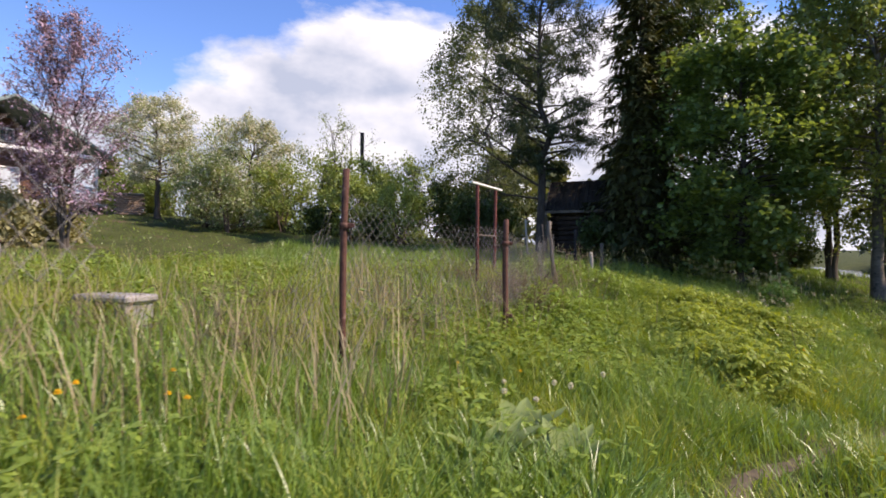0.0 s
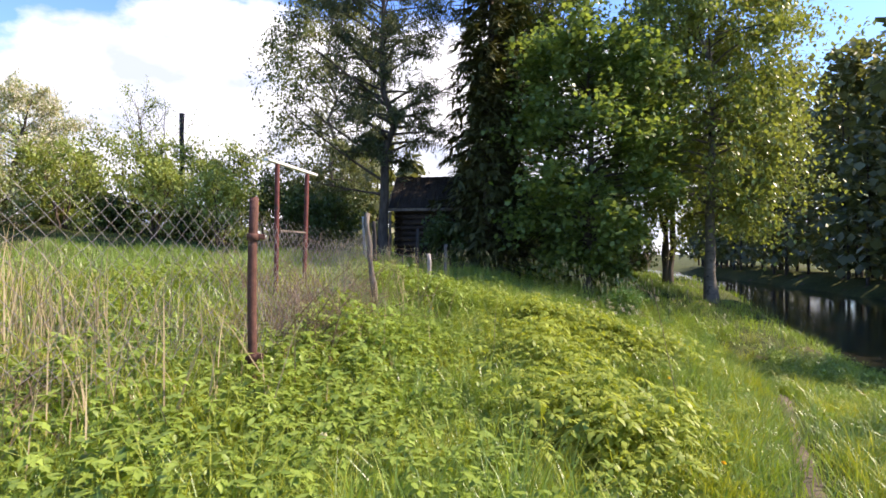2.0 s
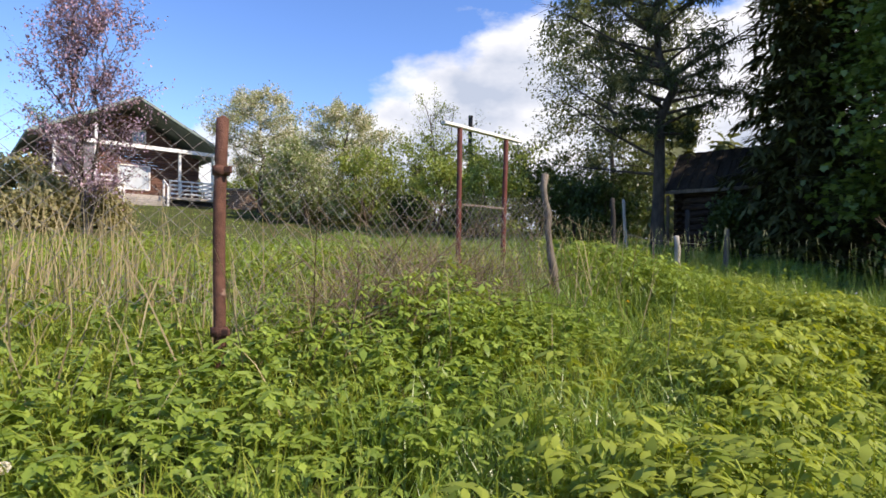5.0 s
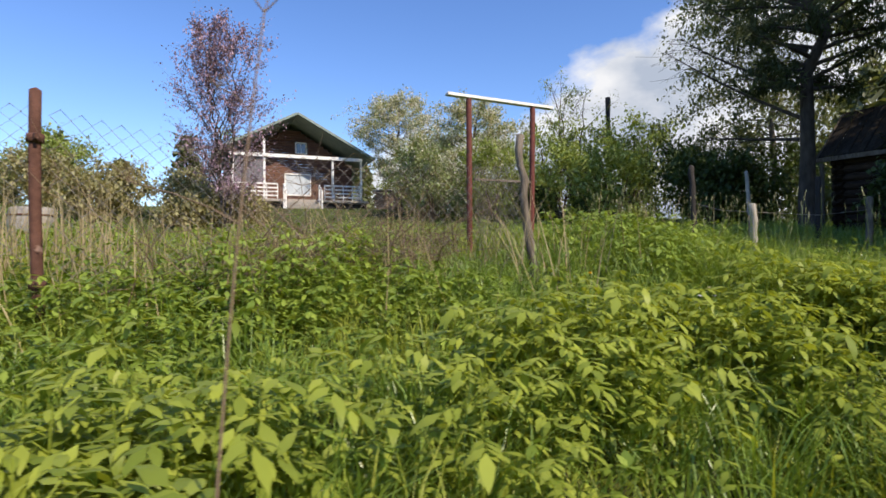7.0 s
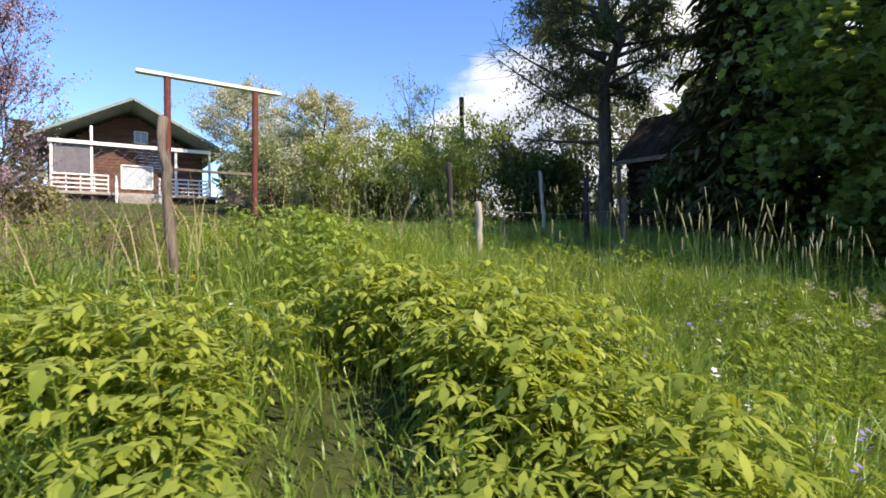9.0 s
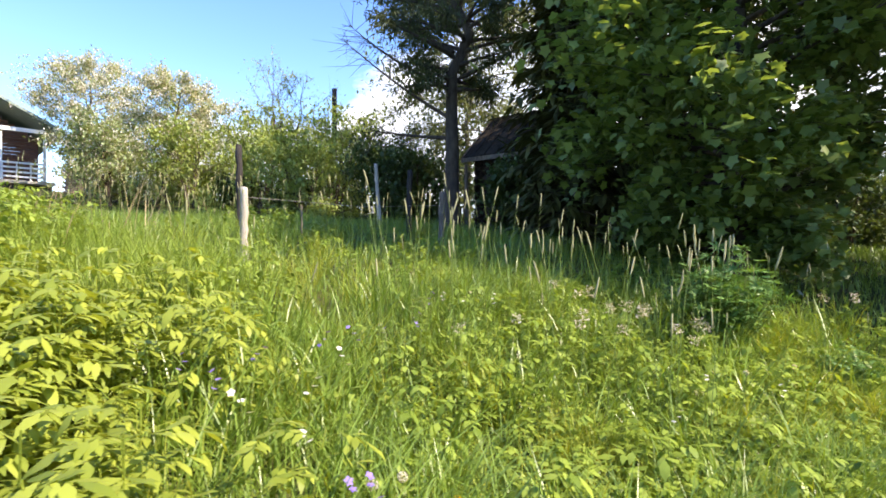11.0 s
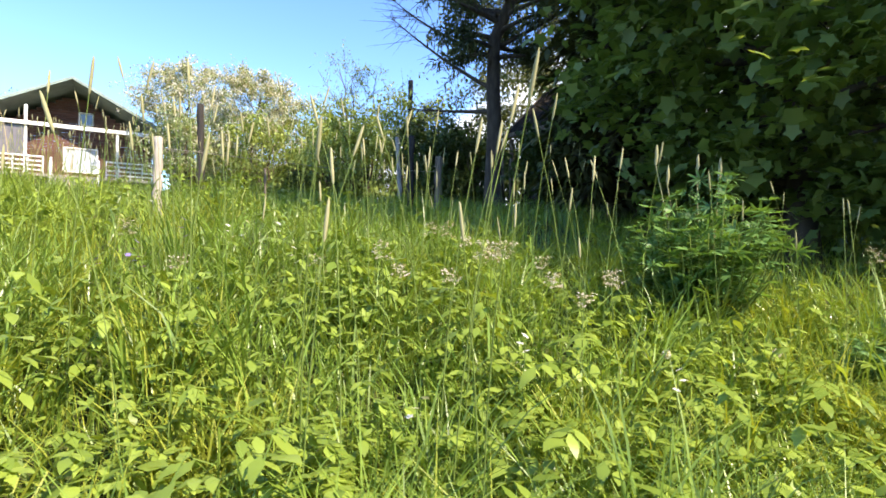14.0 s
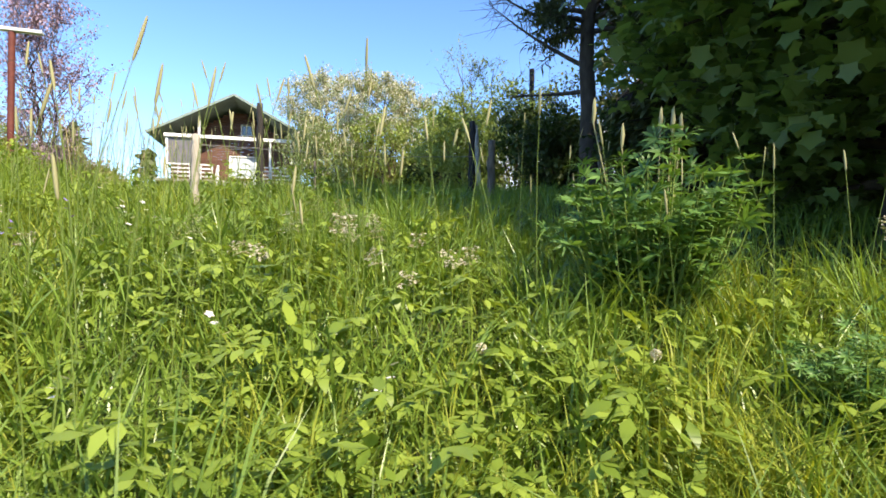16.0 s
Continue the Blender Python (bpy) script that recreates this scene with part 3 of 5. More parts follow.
def chain_link(x0, y0, t0, x1, y1, t1, low, sag, name="chain_link_mesh", cell=0.062, lean=0.0):
    """Interlocked zigzag wires between two posts; t0, t1: heights of the top edge, low: height of the mesh."""
    length = math.hypot(x1 - x0, y1 - y0)
    ux, uy = (x1 - x0) / length, (y1 - y0) / length
    cols, rows = int(length / cell), int(low / cell)
    vs, qs, n = [], [], 0
    k = np.arange(rows + 1)
    for c in range(cols):
        sgn = 1 - 2 * ((k + c) % 2)
        u = (c + 0.5 + 0.53 * sgn) * cell
        f = np.clip(u / length, 0, 1)
        top = t0 + (t1 - t0) * f - sag * 4 * f * (1 - f)
        wob = 0.05 * np.sin(u * 2.3) * np.sin(k * 0.13 + 0.5) + lean * f * (1 - f) * 4 * (1 - k / rows) ** 1.5
        z = top - k * cell * (1 - 0.12 * np.sin(u * 1.7) ** 2)
        off = wob + 0.004 * (-1) ** (k + c)
        pts = np.stack([x0 + ux * u - uy * off, y0 + uy * u + ux * off, z], 1)
        v, q = tube_arrays(pts, 0.0025, 3)
        vs.append(v)
        qs.append(q + n)
        n += len(v)
    return sheet(name, np.concatenate(vs), np.concatenate(qs), M_WIRE)


fence = thing("chain_link_fence", on_land(0.0, 6.2), "sagging grey chain link fence, old and dented", "fence")
org = Matrix.Translation(fence.matrix_world.translation).inverted()
for args in ((-0.95, 4.65, 1.95, 0.86, 7.27, 1.72, 1.2, 0.12), (0.9, 7.35, 1.7, 2.4, 11.45, 1.75, 1.3, 0.22), (2.35, 11.55, 1.7, 0.9, 12.62, 1.95, 1.3, 0.05), (-1.5, 0.75, 1.95, -1.34, 1.8, 1.82, 0.62, 0.05), (-1.32, 4.2, 1.05, -0.96, 4.6, 1.86, 0.85, 0.0)):
    me = chain_link(*args)
    me.transform(org)
    part("chain_link_mesh", me, M_WIRE, fence)

gate = thing("garden_gateway", on_land(1.1, 13.15), "tall gateway of two rusty red pipes with a white top board", "gateway")
gz = gate.matrix_world.translation
for x, y, top, dx in ((0.84, 12.66, 2.95, 0.02), (1.37, 13.66, 2.93, 0.06)):
    z = float(land(x, y)) - 0.3
    v, q = tube_arrays([(x - gz.x - dx, y - gz.y, z - gz.z), (x - gz.x, y - gz.y, top - gz.z)], 0.042, 12)
    part("upright", sheet("upright", v, q, M_REDPAINT), M_REDPAINT, gate)
bm = bmesh.new()
ang = math.atan2(13.66 - 12.66, 1.37 - 0.84)
box(bm, (1.86, 0.10, 0.045), (1.105 - gz.x, 13.16 - gz.y, 2.965 - gz.z), 0.004, Matrix.Rotation(ang, 4, "Z") @ Matrix.Rotation(radians(0.6), 4, "Y"))
part("top_board", bm, M_WHITE, gate, "white painted top board")
bm = bmesh.new()
box(bm, (1.0, 0.03, 0.035), (1.11 - gz.x, 13.16 - gz.y, 1.75 - gz.z), 0.004, Matrix.Rotation(ang, 4, "Z"))
part("cross_rail", bm, M_OLDWOOD, gate)
wire = thing("wire_strand", (4.22, 15.05, 1.2), "slack steel wire strung between wooden stakes", "wire")
run = [(0, 0, 0), (0.7, 2.0, 0.02), (1.38, 3.85, 0.18)]
part("strand", tubes("strand", [(run, 0.004), ([(0, 0, 0), (-0.55, 0.7, 0.1), (-1.12, 1.4, 0.3)], 0.004)], M_WIRE, 4), M_WIRE, wire)

slab = thing("stone_bench", on_land(-3.75, 5.9, -0.02), "low grey weathered slab bench lying in the grass", "bench", turn=-25)
bm = bmesh.new()
box(bm, (0.95, 0.42, 0.09), (0, 0, 0.36), 0.03)
part("seat", bm, M_STONE, slab)
for sx in (-0.32, 0.32):
    bm = bmesh.new()
    box(bm, (0.2, 0.36, 0.32), (sx, 0, 0.16), 0.02)
    part("support", bm, M_STONE, slab)


# ---- trees ----
LEAF_V = np.array([(0, 0, 0), (0.32, 0.5, 0.06), (0, 1.0, -0.08), (-0.32, 0.5, 0.06)], float)
LEAF_F = np.array([(0, 1, 2), (0, 2, 3)])
MAPLE_V = np.array([(0, 0, 0), (0.38, -0.05, 0.02), (0.36, 0.3, 0.03), (0.56, 0.54, -0.06), (0.27, 0.64, 0.03), (0, 1.0, -0.08), (-0.27, 0.64, 0.03), (-0.56, 0.54, -0.06), (-0.36, 0.3, 0.03), (-0.38, -0.05, 0.02)])
MAPLE_F = np.array([(0, 1, 2), (0, 2, 4), (2, 3, 4), (0, 4, 6), (4, 5, 6), (0, 6, 8), (6, 7, 8), (0, 8, 9)])
SPRAY_V = np.array([(0, 0, 0), (0.11, 0.3, -0.03), (0.08, 0.7, -0.08), (0, 1.0, -0.16), (-0.08, 0.7, -0.08), (-0.11, 0.3, -0.03)])
SPRAY_F = np.array([(0, 1, 5), (1, 2, 4), (1, 4, 5), (2, 3, 4)])
NEEDLE_V = np.array([(0, 0, 0), (0.05, 0.5, 0.0), (0, 1.0, 0.0), (0.0, 0.45, 0.06)])
NEEDLE_F = np.array([(0, 1, 2), (0, 2, 3)])


def branch(start, way, length, droop, rng, n=6, wander=0.08):
    """Points of a limb that starts one way and bends by droop (down if positive)."""
    s = np.linspace(0, 1, n)[:, None]
    way = np.asarray(way, float) / np.linalg.norm(way)
    side = rng.normal(0, wander, 3) * [1, 1, 0.5]
    return np.asarray(start) + length * (way * s + side * s**2) + np.array([0, 0, -1]) * droop * length * s**2


def leaf_frames(n, rng, tilt=0.9):
    return np.einsum("nij,njk->nik", rot_z(rng.uniform(0, 2 * np.pi, n)), rot_x(rng.normal(-0.5, tilt, n)))


def tree(name, x, y, height, label, bark, leaf_mat, seed, crown_low=0.25, spread=0.3, limbs=26, twigs=9, leaves=14, leaf=0.09, template=(LEAF_V, LEAF_F), rise=0.55, droop=0.15, trunk_r=0.16, puff=0.35, lean=(0, 0), category="tree", stems=1, shape="round", tilt=0.9, extra=None, stem_spread=0.5, bare=0.0, group="", jitter=0.9):
    rng = np.random.default_rng(seed)
    t = thing(name, on_land(x, y, -0.15), label, category, group)
    wood, fine, spots = [], [], []
    for k in range(stems):
        a0 = rng.uniform(0, 6.28)
        off = np.array([math.cos(a0), math.sin(a0), 0]) * (0.12 if stems > 1 else 0)
        away = np.array([math.cos(a0), math.sin(a0), 0]) * (stem_spread * height * rng.uniform(0.3, 0.6) if stems > 1 else 0)
        hgt = height * (rng.uniform(0.75, 1.0) if stems > 1 else 1)
        s = np.linspace(0, 1, 14)[:, None]
        trunk = off + away * s**1.2 + np.array([lean[0], lean[1], 0]) * s**1.5 + np.array([0, 0, 1]) * hgt * s
        trunk[1:, :2] += rng.normal(0, 0.012 * height, (13, 2)) * np.minimum(1, s[1:] * 2)
        r0 = trunk_r / math.sqrt(stems)
        rad = r0 * (1 - 0.93 * s[:, 0]) + r0 * 0.5 * np.exp(-s[:, 0] * 30) + 0.006
        wood.append((trunk, rad))
        nl = max(3, limbs // stems)
        for i in range(nl):
            f = crown_low + (0.98 - crown_low) * (i + rng.uniform(0, 1)) / nl
            at = np.array([np.interp(f, s[:, 0], trunk[:, j]) for j in range(3)])
            g = (f - crown_low) / (1 - crown_low)
            if shape == "cone":
                reach = spread * height * (1.02 - g) ** 0.9 * rng.uniform(0.75, 1.1)
            elif shape == "egg":
                reach = spread * height * (0.32 + 0.75 * math.sin(math.pi * (0.05 + 0.8 * g))) * rng.uniform(0.75, 1.12)
            elif shape == "vase":
                reach = spread * height * (0.5 + 0.5 * g) * rng.uniform(0.7, 1.1)
            else:
                reach = spread * height * (0.35 + 1.3 * math.sin(math.pi * (0.15 + 0.8 * g)) ** 0.8) * 0.65 * rng.uniform(0.65, 1.15)
            a = i * 2.4 + rng.normal(0, 0.4)
            way = np.array([math.cos(a), math.sin(a), rise * (0.5 + g) + rng.normal(0, 0.12)])
            pts = branch(at, way, reach, droop, rng)
            r = max(0.008, np.interp(f, s[:, 0], rad) * 0.45)
            wood.append((pts, np.linspace(r, r * 0.15 + 0.003, 6)))
            for j in range(twigs):
                q = rng.uniform(0.25, 1.0) ** 0.7
                st = np.array([np.interp(q, np.linspace(0, 1, 6), pts[:, d]) for d in range(3)])
                w2 = way * 0.6 + rng.normal(0, 0.6, 3) * [1, 1, 0.7]
                tw = branch(st, w2, reach * puff * rng.uniform(0.5, 1.1) + 0.12, droop * 1.5, rng, 4, 0.15)
                fine.append((tw, np.linspace(0.007, 0.002, 4)))
                if rng.uniform() >= bare:
                    spots.append(tw)
    for stem in wood[:1] if stems == 1 else [w for w in wood if len(w[0]) == 14]:
        part("trunk", tubes("trunk", [stem], bark, 9), bark, t)
    arms = [w for w in wood if len(w[0]) == 6]
    if category == "tree":
        for w in arms:
            part("limb", tubes("limb", [w], bark, 6), bark, t)
        fine = fine[::2]
    else:
        fine = arms + fine[::3]
    tagged(part("twig", tubes("twig", fine, M_TWIG if bark is not M_BARK else bark, 3), bark, t), kind="stuff")
    sp = np.array(spots)
    n = len(sp) * leaves
    which = np.repeat(np.arange(len(sp)), leaves)
    q = rng.uniform(0.1, 1.08, n) * 3
    i0 = np.clip(q.astype(int), 0, 2)
    at = sp[which, i0] + (sp[which, i0 + 1] - sp[which, i0]) * (q - i0)[:, None]
    size = leaf * rng.uniform(0.6, 1.3, n)
    at = at + rng.normal(0, leaf * jitter, (n, 3))
    v, f = scatter(*template, at, leaf_frames(n, rng, tilt), size)
    crown = part("crown", sheet("crown", v, f, leaf_mat), leaf_mat, t)
    if extra:
        mat2, share, sz = extra
        m = int(n * share)
        pick = rng.integers(0, n, m)
        v, f = scatter(LEAF_V, LEAF_F, at[pick] + rng.normal(0, 0.05, (m, 3)), leaf_frames(m, rng), np.full(m, sz) * rng.uniform(0.6, 1.2, m))
        part("blossom", sheet("blossom", v, f, mat2), mat2, t, "pale blossom")
    return t



def bare_limbs(owner, x, y):
    """Long dead side branches with fine twigs, low on the larch."""
    rng = np.random.default_rng(31)
    for z, a, up, length in ((4.1, 2.9, 0.62, 4.6), (4.9, 3.3, 0.5, 4.2), (6.0, 2.6, 0.6, 4.4), (7.2, 3.5, 0.55, 3.8), (3.6, 3.1, 0.1, 2.6), (5.2, 0.3, 0.45, 3.6), (6.6, 6.0, 0.5, 3.2), (8.2, 2.9, 0.6, 3.4)):
        pts = branch((0, 0, z - 0.9), (math.cos(a), math.sin(a), up), length, -0.12, rng, 7, 0.12)
        arm = part("bare_limb", tubes("bare_limb", [(pts, np.linspace(0.065, 0.008, 7))], M_BARK, 6), M_BARK, owner)
        tw = []
        for k in range(40):
            q = rng.uniform(0.25, 1.0) * 6
            i = min(5, int(q))
            st = pts[i] + (pts[i + 1] - pts[i]) * (q - i)
            tw.append((branch(st, (math.cos(a) + rng.normal(0, 0.9), math.sin(a) + rng.normal(0, 0.9), rng.normal(0.1, 0.5)), rng.uniform(0.35, 1.2), 0.0, rng, 4, 0.2), np.linspace(0.010, 0.003, 4)))
        tagged(part("twig", tubes("twig", tw, M_BARK, 3), M_BARK, arm), kind="stuff")


def spruce(name, x, y, height, label, seed, radius=3.0, low=0.03, tiers=34, mat=M_SPRUCE, sprays=26, spray=0.42, category="tree", trunk_r=0.2, gap=0.0):
    rng = np.random.default_rng(seed)
    t = thing(name, on_land(x, y, -0.15), label, category)
    part("trunk", tubes("trunk", [([(0, 0, 0), (0.02, 0, height * 0.5), (0, 0.02, height)], [trunk_r, trunk_r * 0.55, 0.01])], M_BARK, 9), M_BARK, t)
    limbs, at, ways = [], [], []
    for i in range(tiers):
        f = low + (1 - low) * (i + 0.5) / tiers
        for k in range(7):
            a = k * 0.9 + i * 1.7 + rng.normal(0, 0.25)
            reach = radius * (1.03 - f) ** 0.8 * rng.uniform(0.65, 1.1) + 0.1
            st = np.array([0, 0, f * height])
            pts = branch(st, (math.cos(a), math.sin(a), 0.15 - 0.25 * (1 - f)), reach, 0.18, rng)
            pts[-1, 2] += reach * 0.06
            limbs.append((pts, np.linspace(0.03 * (1.1 - f) + 0.006, 0.004, 6)))
            n = int(sprays * (0.3 + reach / radius))
            q = rng.uniform(0.12, 1.0, n) ** 0.8 * 5
            i0 = np.clip(q.astype(int), 0, 4)
            p = pts[i0] + (pts[i0 + 1] - pts[i0]) * (q - i0)[:, None]
            side = rng.choice([-1, 1], n) * rng.uniform(0.2, 1.2, n)
            at.append(p + rng.normal(0, 0.04, (n, 3)))
            ways.append(np.stack([a - np.pi / 2 + side, rng.normal(-0.35, 0.3, n)], 1))
    tagged(part("branchwork", tubes("branchwork", limbs, M_BARK, 4), M_BARK, t), kind="stuff")
    at, ways = np.concatenate(at), np.concatenate(ways)
    m = np.einsum("nij,njk->nik", rot_z(ways[:, 0]), rot_x(ways[:, 1]))
    v, f = scatter(SPRAY_V, SPRAY_F, at, m, spray * rng.uniform(0.5, 1.2, len(at)))
    part("needles", sheet("needles", v, f, mat), mat, t)
    return t


larch = tree("larch", 4.44, 23.9, 14.5, "old larch with sparse needles and bare lower branches", M_BARK, M_LARCH, 3, crown_low=0.27, spread=0.175, limbs=80, twigs=15, leaves=25, leaf=0.14, template=(NEEDLE_V * [3.6, 1.8, 3.6], NEEDLE_F), rise=0.45, droop=0.12, trunk_r=0.21, puff=0.42, bare=0.1, jitter=0.3)
bare_limbs(larch, 4.44, 23.9)
tree("birch", 2.8, 32.0, 15.0, "slender grey-leaved birch behind the larch", M_BIRCH, M_GREYLEAF, 5, crown_low=0.24, spread=0.25, limbs=60, twigs=16, leaves=26, leaf=0.17, rise=0.7, droop=0.55, trunk_r=0.13, puff=0.5)
spruce("spruce", 8.35, 22.4, 17.5, "tall dark spruce beside the log shed", 7, low=0.03, radius=2.3, tiers=52, sprays=52, spray=0.46)
spruce("spruce", 7.8, 21.3, 8.6, "young dark spruce in front of the log shed", 8, radius=1.4, tiers=34, sprays=44, spray=0.38)
tree("maple", 10.45, 18.7, 8.4, "dense green maple with branches down to the grass", M_BARK, M_MAPLE, 12, crown_low=0.07, shape="egg", spread=0.305, limbs=84, twigs=18, leaves=18, leaf=0.155, template=(MAPLE_V, MAPLE_F), rise=0.4, droop=0.2, trunk_r=0.17, puff=0.42, tilt=0.5)
tree("birch", 15.2, 18.6, 14.0, "tall yellow-green birch on the river bank", M_BIRCH, M_BIRCHLEAF, 13, crown_low=0.22, spread=0.23, limbs=90, twigs=20, leaves=30, leaf=0.16, rise=0.6, droop=0.45, trunk_r=0.19, puff=0.55)
tree("alder", 15.6, 21.6, 11.5, "multi-stemmed alder growing on the bank", M_BARK, M_BIRCHLEAF, 14, crown_low=0.5, spread=0.27, limbs=56, twigs=14, leaves=22, leaf=0.15, trunk_r=0.22, stems=4, stem_spread=0.2)
tree("alder", 10.9, 23.0, 12.0, "dark alder between the spruce and the bank", M_BARK, M_DARKLEAF, 15, crown_low=0.1, spread=0.22, limbs=60, twigs=15, leaves=24, leaf=0.16, trunk_r=0.18)
spruce("spruce", 11.0, 26.5, 16.0, "tall dark spruce standing at the wood edge", 17, radius=3.2, tiers=34, sprays=30, spray=0.6)
tree("purple_leaved_tree", -11.6, 16.4, 6.8, "sparse bronze and purple leaved young tree", M_BARK, M_PURPLE, 21, crown_low=0.12, spread=0.3, limbs=70, twigs=14, leaves=15, leaf=0.085, rise=1.7, droop=0.0, trunk_r=0.1, stems=4, stem_spread=0.26, puff=0.42)
tree("apple_tree", -15.8, 30.0, 6.2, "old apple tree in pale blossom", M_BARK, M_PALELEAF, 22, crown_low=0.34, spread=0.42, limbs=46, twigs=15, leaves=18, leaf=0.11, trunk_r=0.16, extra=(M_BLOSSOM, 1.3, 0.11), category="apple tree")
tree("apple_tree", -11.0, 29.6, 5.6, "old leaning apple tree in pale blossom", M_BARK, M_PALELEAF, 23, crown_low=0.2, spread=0.44, limbs=42, twigs=15, leaves=18, leaf=0.11, trunk_r=0.15, lean=(0.9, 0.3), extra=(M_BLOSSOM, 1.2, 0.11), category="apple tree")
tree("fruit_tree", -5.6, 31.6, 6.4, "thin half-bare fruit tree with dark twigs", M_TWIG, M_SHRUB, 33, crown_low=0.15, spread=0.32, limbs=40, twigs=12, leaves=7, leaf=0.10, stems=3, stem_spread=0.3, trunk_r=0.12, rise=1.1, droop=0.0, bare=0.35)
SHRUBS = [(-9.0, 33.5, 4.6, 0), (-6.6, 31.0, 4.2, 0), (-4.2, 33.0, 4.6, 0), (-2.4, 30.0, 4.2, 0), (-0.5, 32.5, 4.0, 1), (0.8, 28.4, 3.0, 1), (2.6, 32.0, 3.6, 1), (-13.6, 35.0, 5.4, 0), (-19.0, 38.0, 5.8, 0), (-22.0, 14.5, 3.2, 0), (-26.0, 11.0, 3.4, 0), (-30.0, 6.0, 3.8, 0), (-8.4, 28.5, 3.4, 0), (-5.0, 28.2, 3.2, 0), (-30.0, 30.0, 5.0, 0), (-12.2, 27.9, 3.2, 2), (-10.4, 26.4, 3.4, 2), (-2.0, 26.8, 2.8, 0), (1.6, 26.2, 2.4, 1), (6.7, 22.3, 1.7, 1), (2.4, 26.4, 2.2, 1), (-13.0, 32.2, 1.8, 0), (-9.6, 30.6, 1.6, 0), (-17.6, 34.0, 1.9, 0), (-6.6, 29.2, 1.5, 1), (-3.4, 28.2, 1.5, 1), (-20.5, 35.0, 2.4, 0), (-33.0, 18.0, 3.6, 0), (-27.0, 4.0, 4.2, 0), (-16.0, 17.6, 1.9, 3), (-17.5, 15.4, 2.0, 3), (-18.6, 13.0, 2.1, 3), (-19.6, 10.4, 2.3, 3), (-15.0, 13.6, 1.6, 3), (-20.5, 7.4, 2.4, 3), (-14.2, 17.0, 1.5, 3), (17.2, 26.5, 2.0, 1), (15.6, 29.0, 2.4, 1), (18.6, 30.5, 3.0, 1), (13.2, 27.0, 3.2, 1), (-12.4, 15.4, 1.1, 3), (-13.0, 18.2, 1.2, 3)]
for i, (sx, sy, sh, dark) in enumerate(SHRUBS):
    tree("shrub", sx, sy, sh, ("fresh green garden shrub with thin twigs", "dark green dense garden shrub", "pale blossoming garden shrub", "low olive-brown bush with thin twigs")[dark], M_TWIG, (M_SHRUB, M_DARKLEAF, M_PALELEAF, M_OLIVE)[dark], 40 + i, crown_low=0.04, spread=0.5, limbs=32, twigs=12, leaves=11, leaf=0.155, stems=4, stem_spread=0.42, trunk_r=0.09, puff=0.45, rise=0.7, droop=0.05, category="shrub", group="garden shrubs", extra=(M_BLOSSOM, 0.6, 0.09) if dark == 2 else None)


def far_woods():
    """Mixed wood across the river and round the horizon, as one body of stuff."""
    rng = np.random.default_rng(77)
    at, size, turns, trunks = [], [], [], []
    for i in range(215):
        if i < 90:
            y = rng.uniform(0, 75)
            x = river_mid(y) + 8.8 + 9 * rng.uniform(0, 1) ** 1.6
        elif i >= 180:
            a, r = rng.uniform(0.95, 1.6), rng.uniform(30, 55)
            x, y = 5 + r * math.cos(a), 12 + r * math.sin(a)
            if abs(x - river_mid(y)) < 9:
                continue
        else:
            a = rng.uniform(-2.2, 4.08)
            r = rng.uniform(55, 85)
            x, y = r * math.cos(a), 12 + r * math.sin(a)
            if abs(x - river_mid(y)) < 9:
                continue
        h = rng.uniform(12, 20) if i < 90 else rng.uniform(5, 9)
        z = float(land(x, y))
        trunks.append(([(x, y, z - 0.3), (x + 0.1, y, z + h * 0.6), (x, y, z + h)], [0.14, 0.08, 0.01]))
        n = 520 if i < 90 else 300
        f = rng.uniform(0.04, 1, n) ** 0.85
        rr = h * 0.25 * (1.08 - f) ** 0.7 * np.sqrt(rng.uniform(0.1, 1, n)) + 0.15
        b = rng.uniform(0, 6.28, n)
        at.append(np.stack([x + rr * np.cos(b), y + rr * np.sin(b), z + f * h], 1))
        size.append(rng.uniform(0.35, 0.8, n) * (0.95 if i < 90 else 1.4))
    at, size = np.concatenate(at), np.concatenate(size)
    v, f = scatter(LEAF_V * [1.6, 1.2, 1], LEAF_F, at, leaf_frames(len(at), rng), size)
    w = new("far_woods", sheet("far_woods", v, f, M_WOODLEAF))
    tagged(w, "dark mixed wood across the river and along the horizon", "woods", kind="stuff")
    tagged(new("far_trunks", tubes("far_trunks", trunks, M_BARK, 5)), "thin dark trunks of the far wood", "woods", kind="stuff")


far_woods()


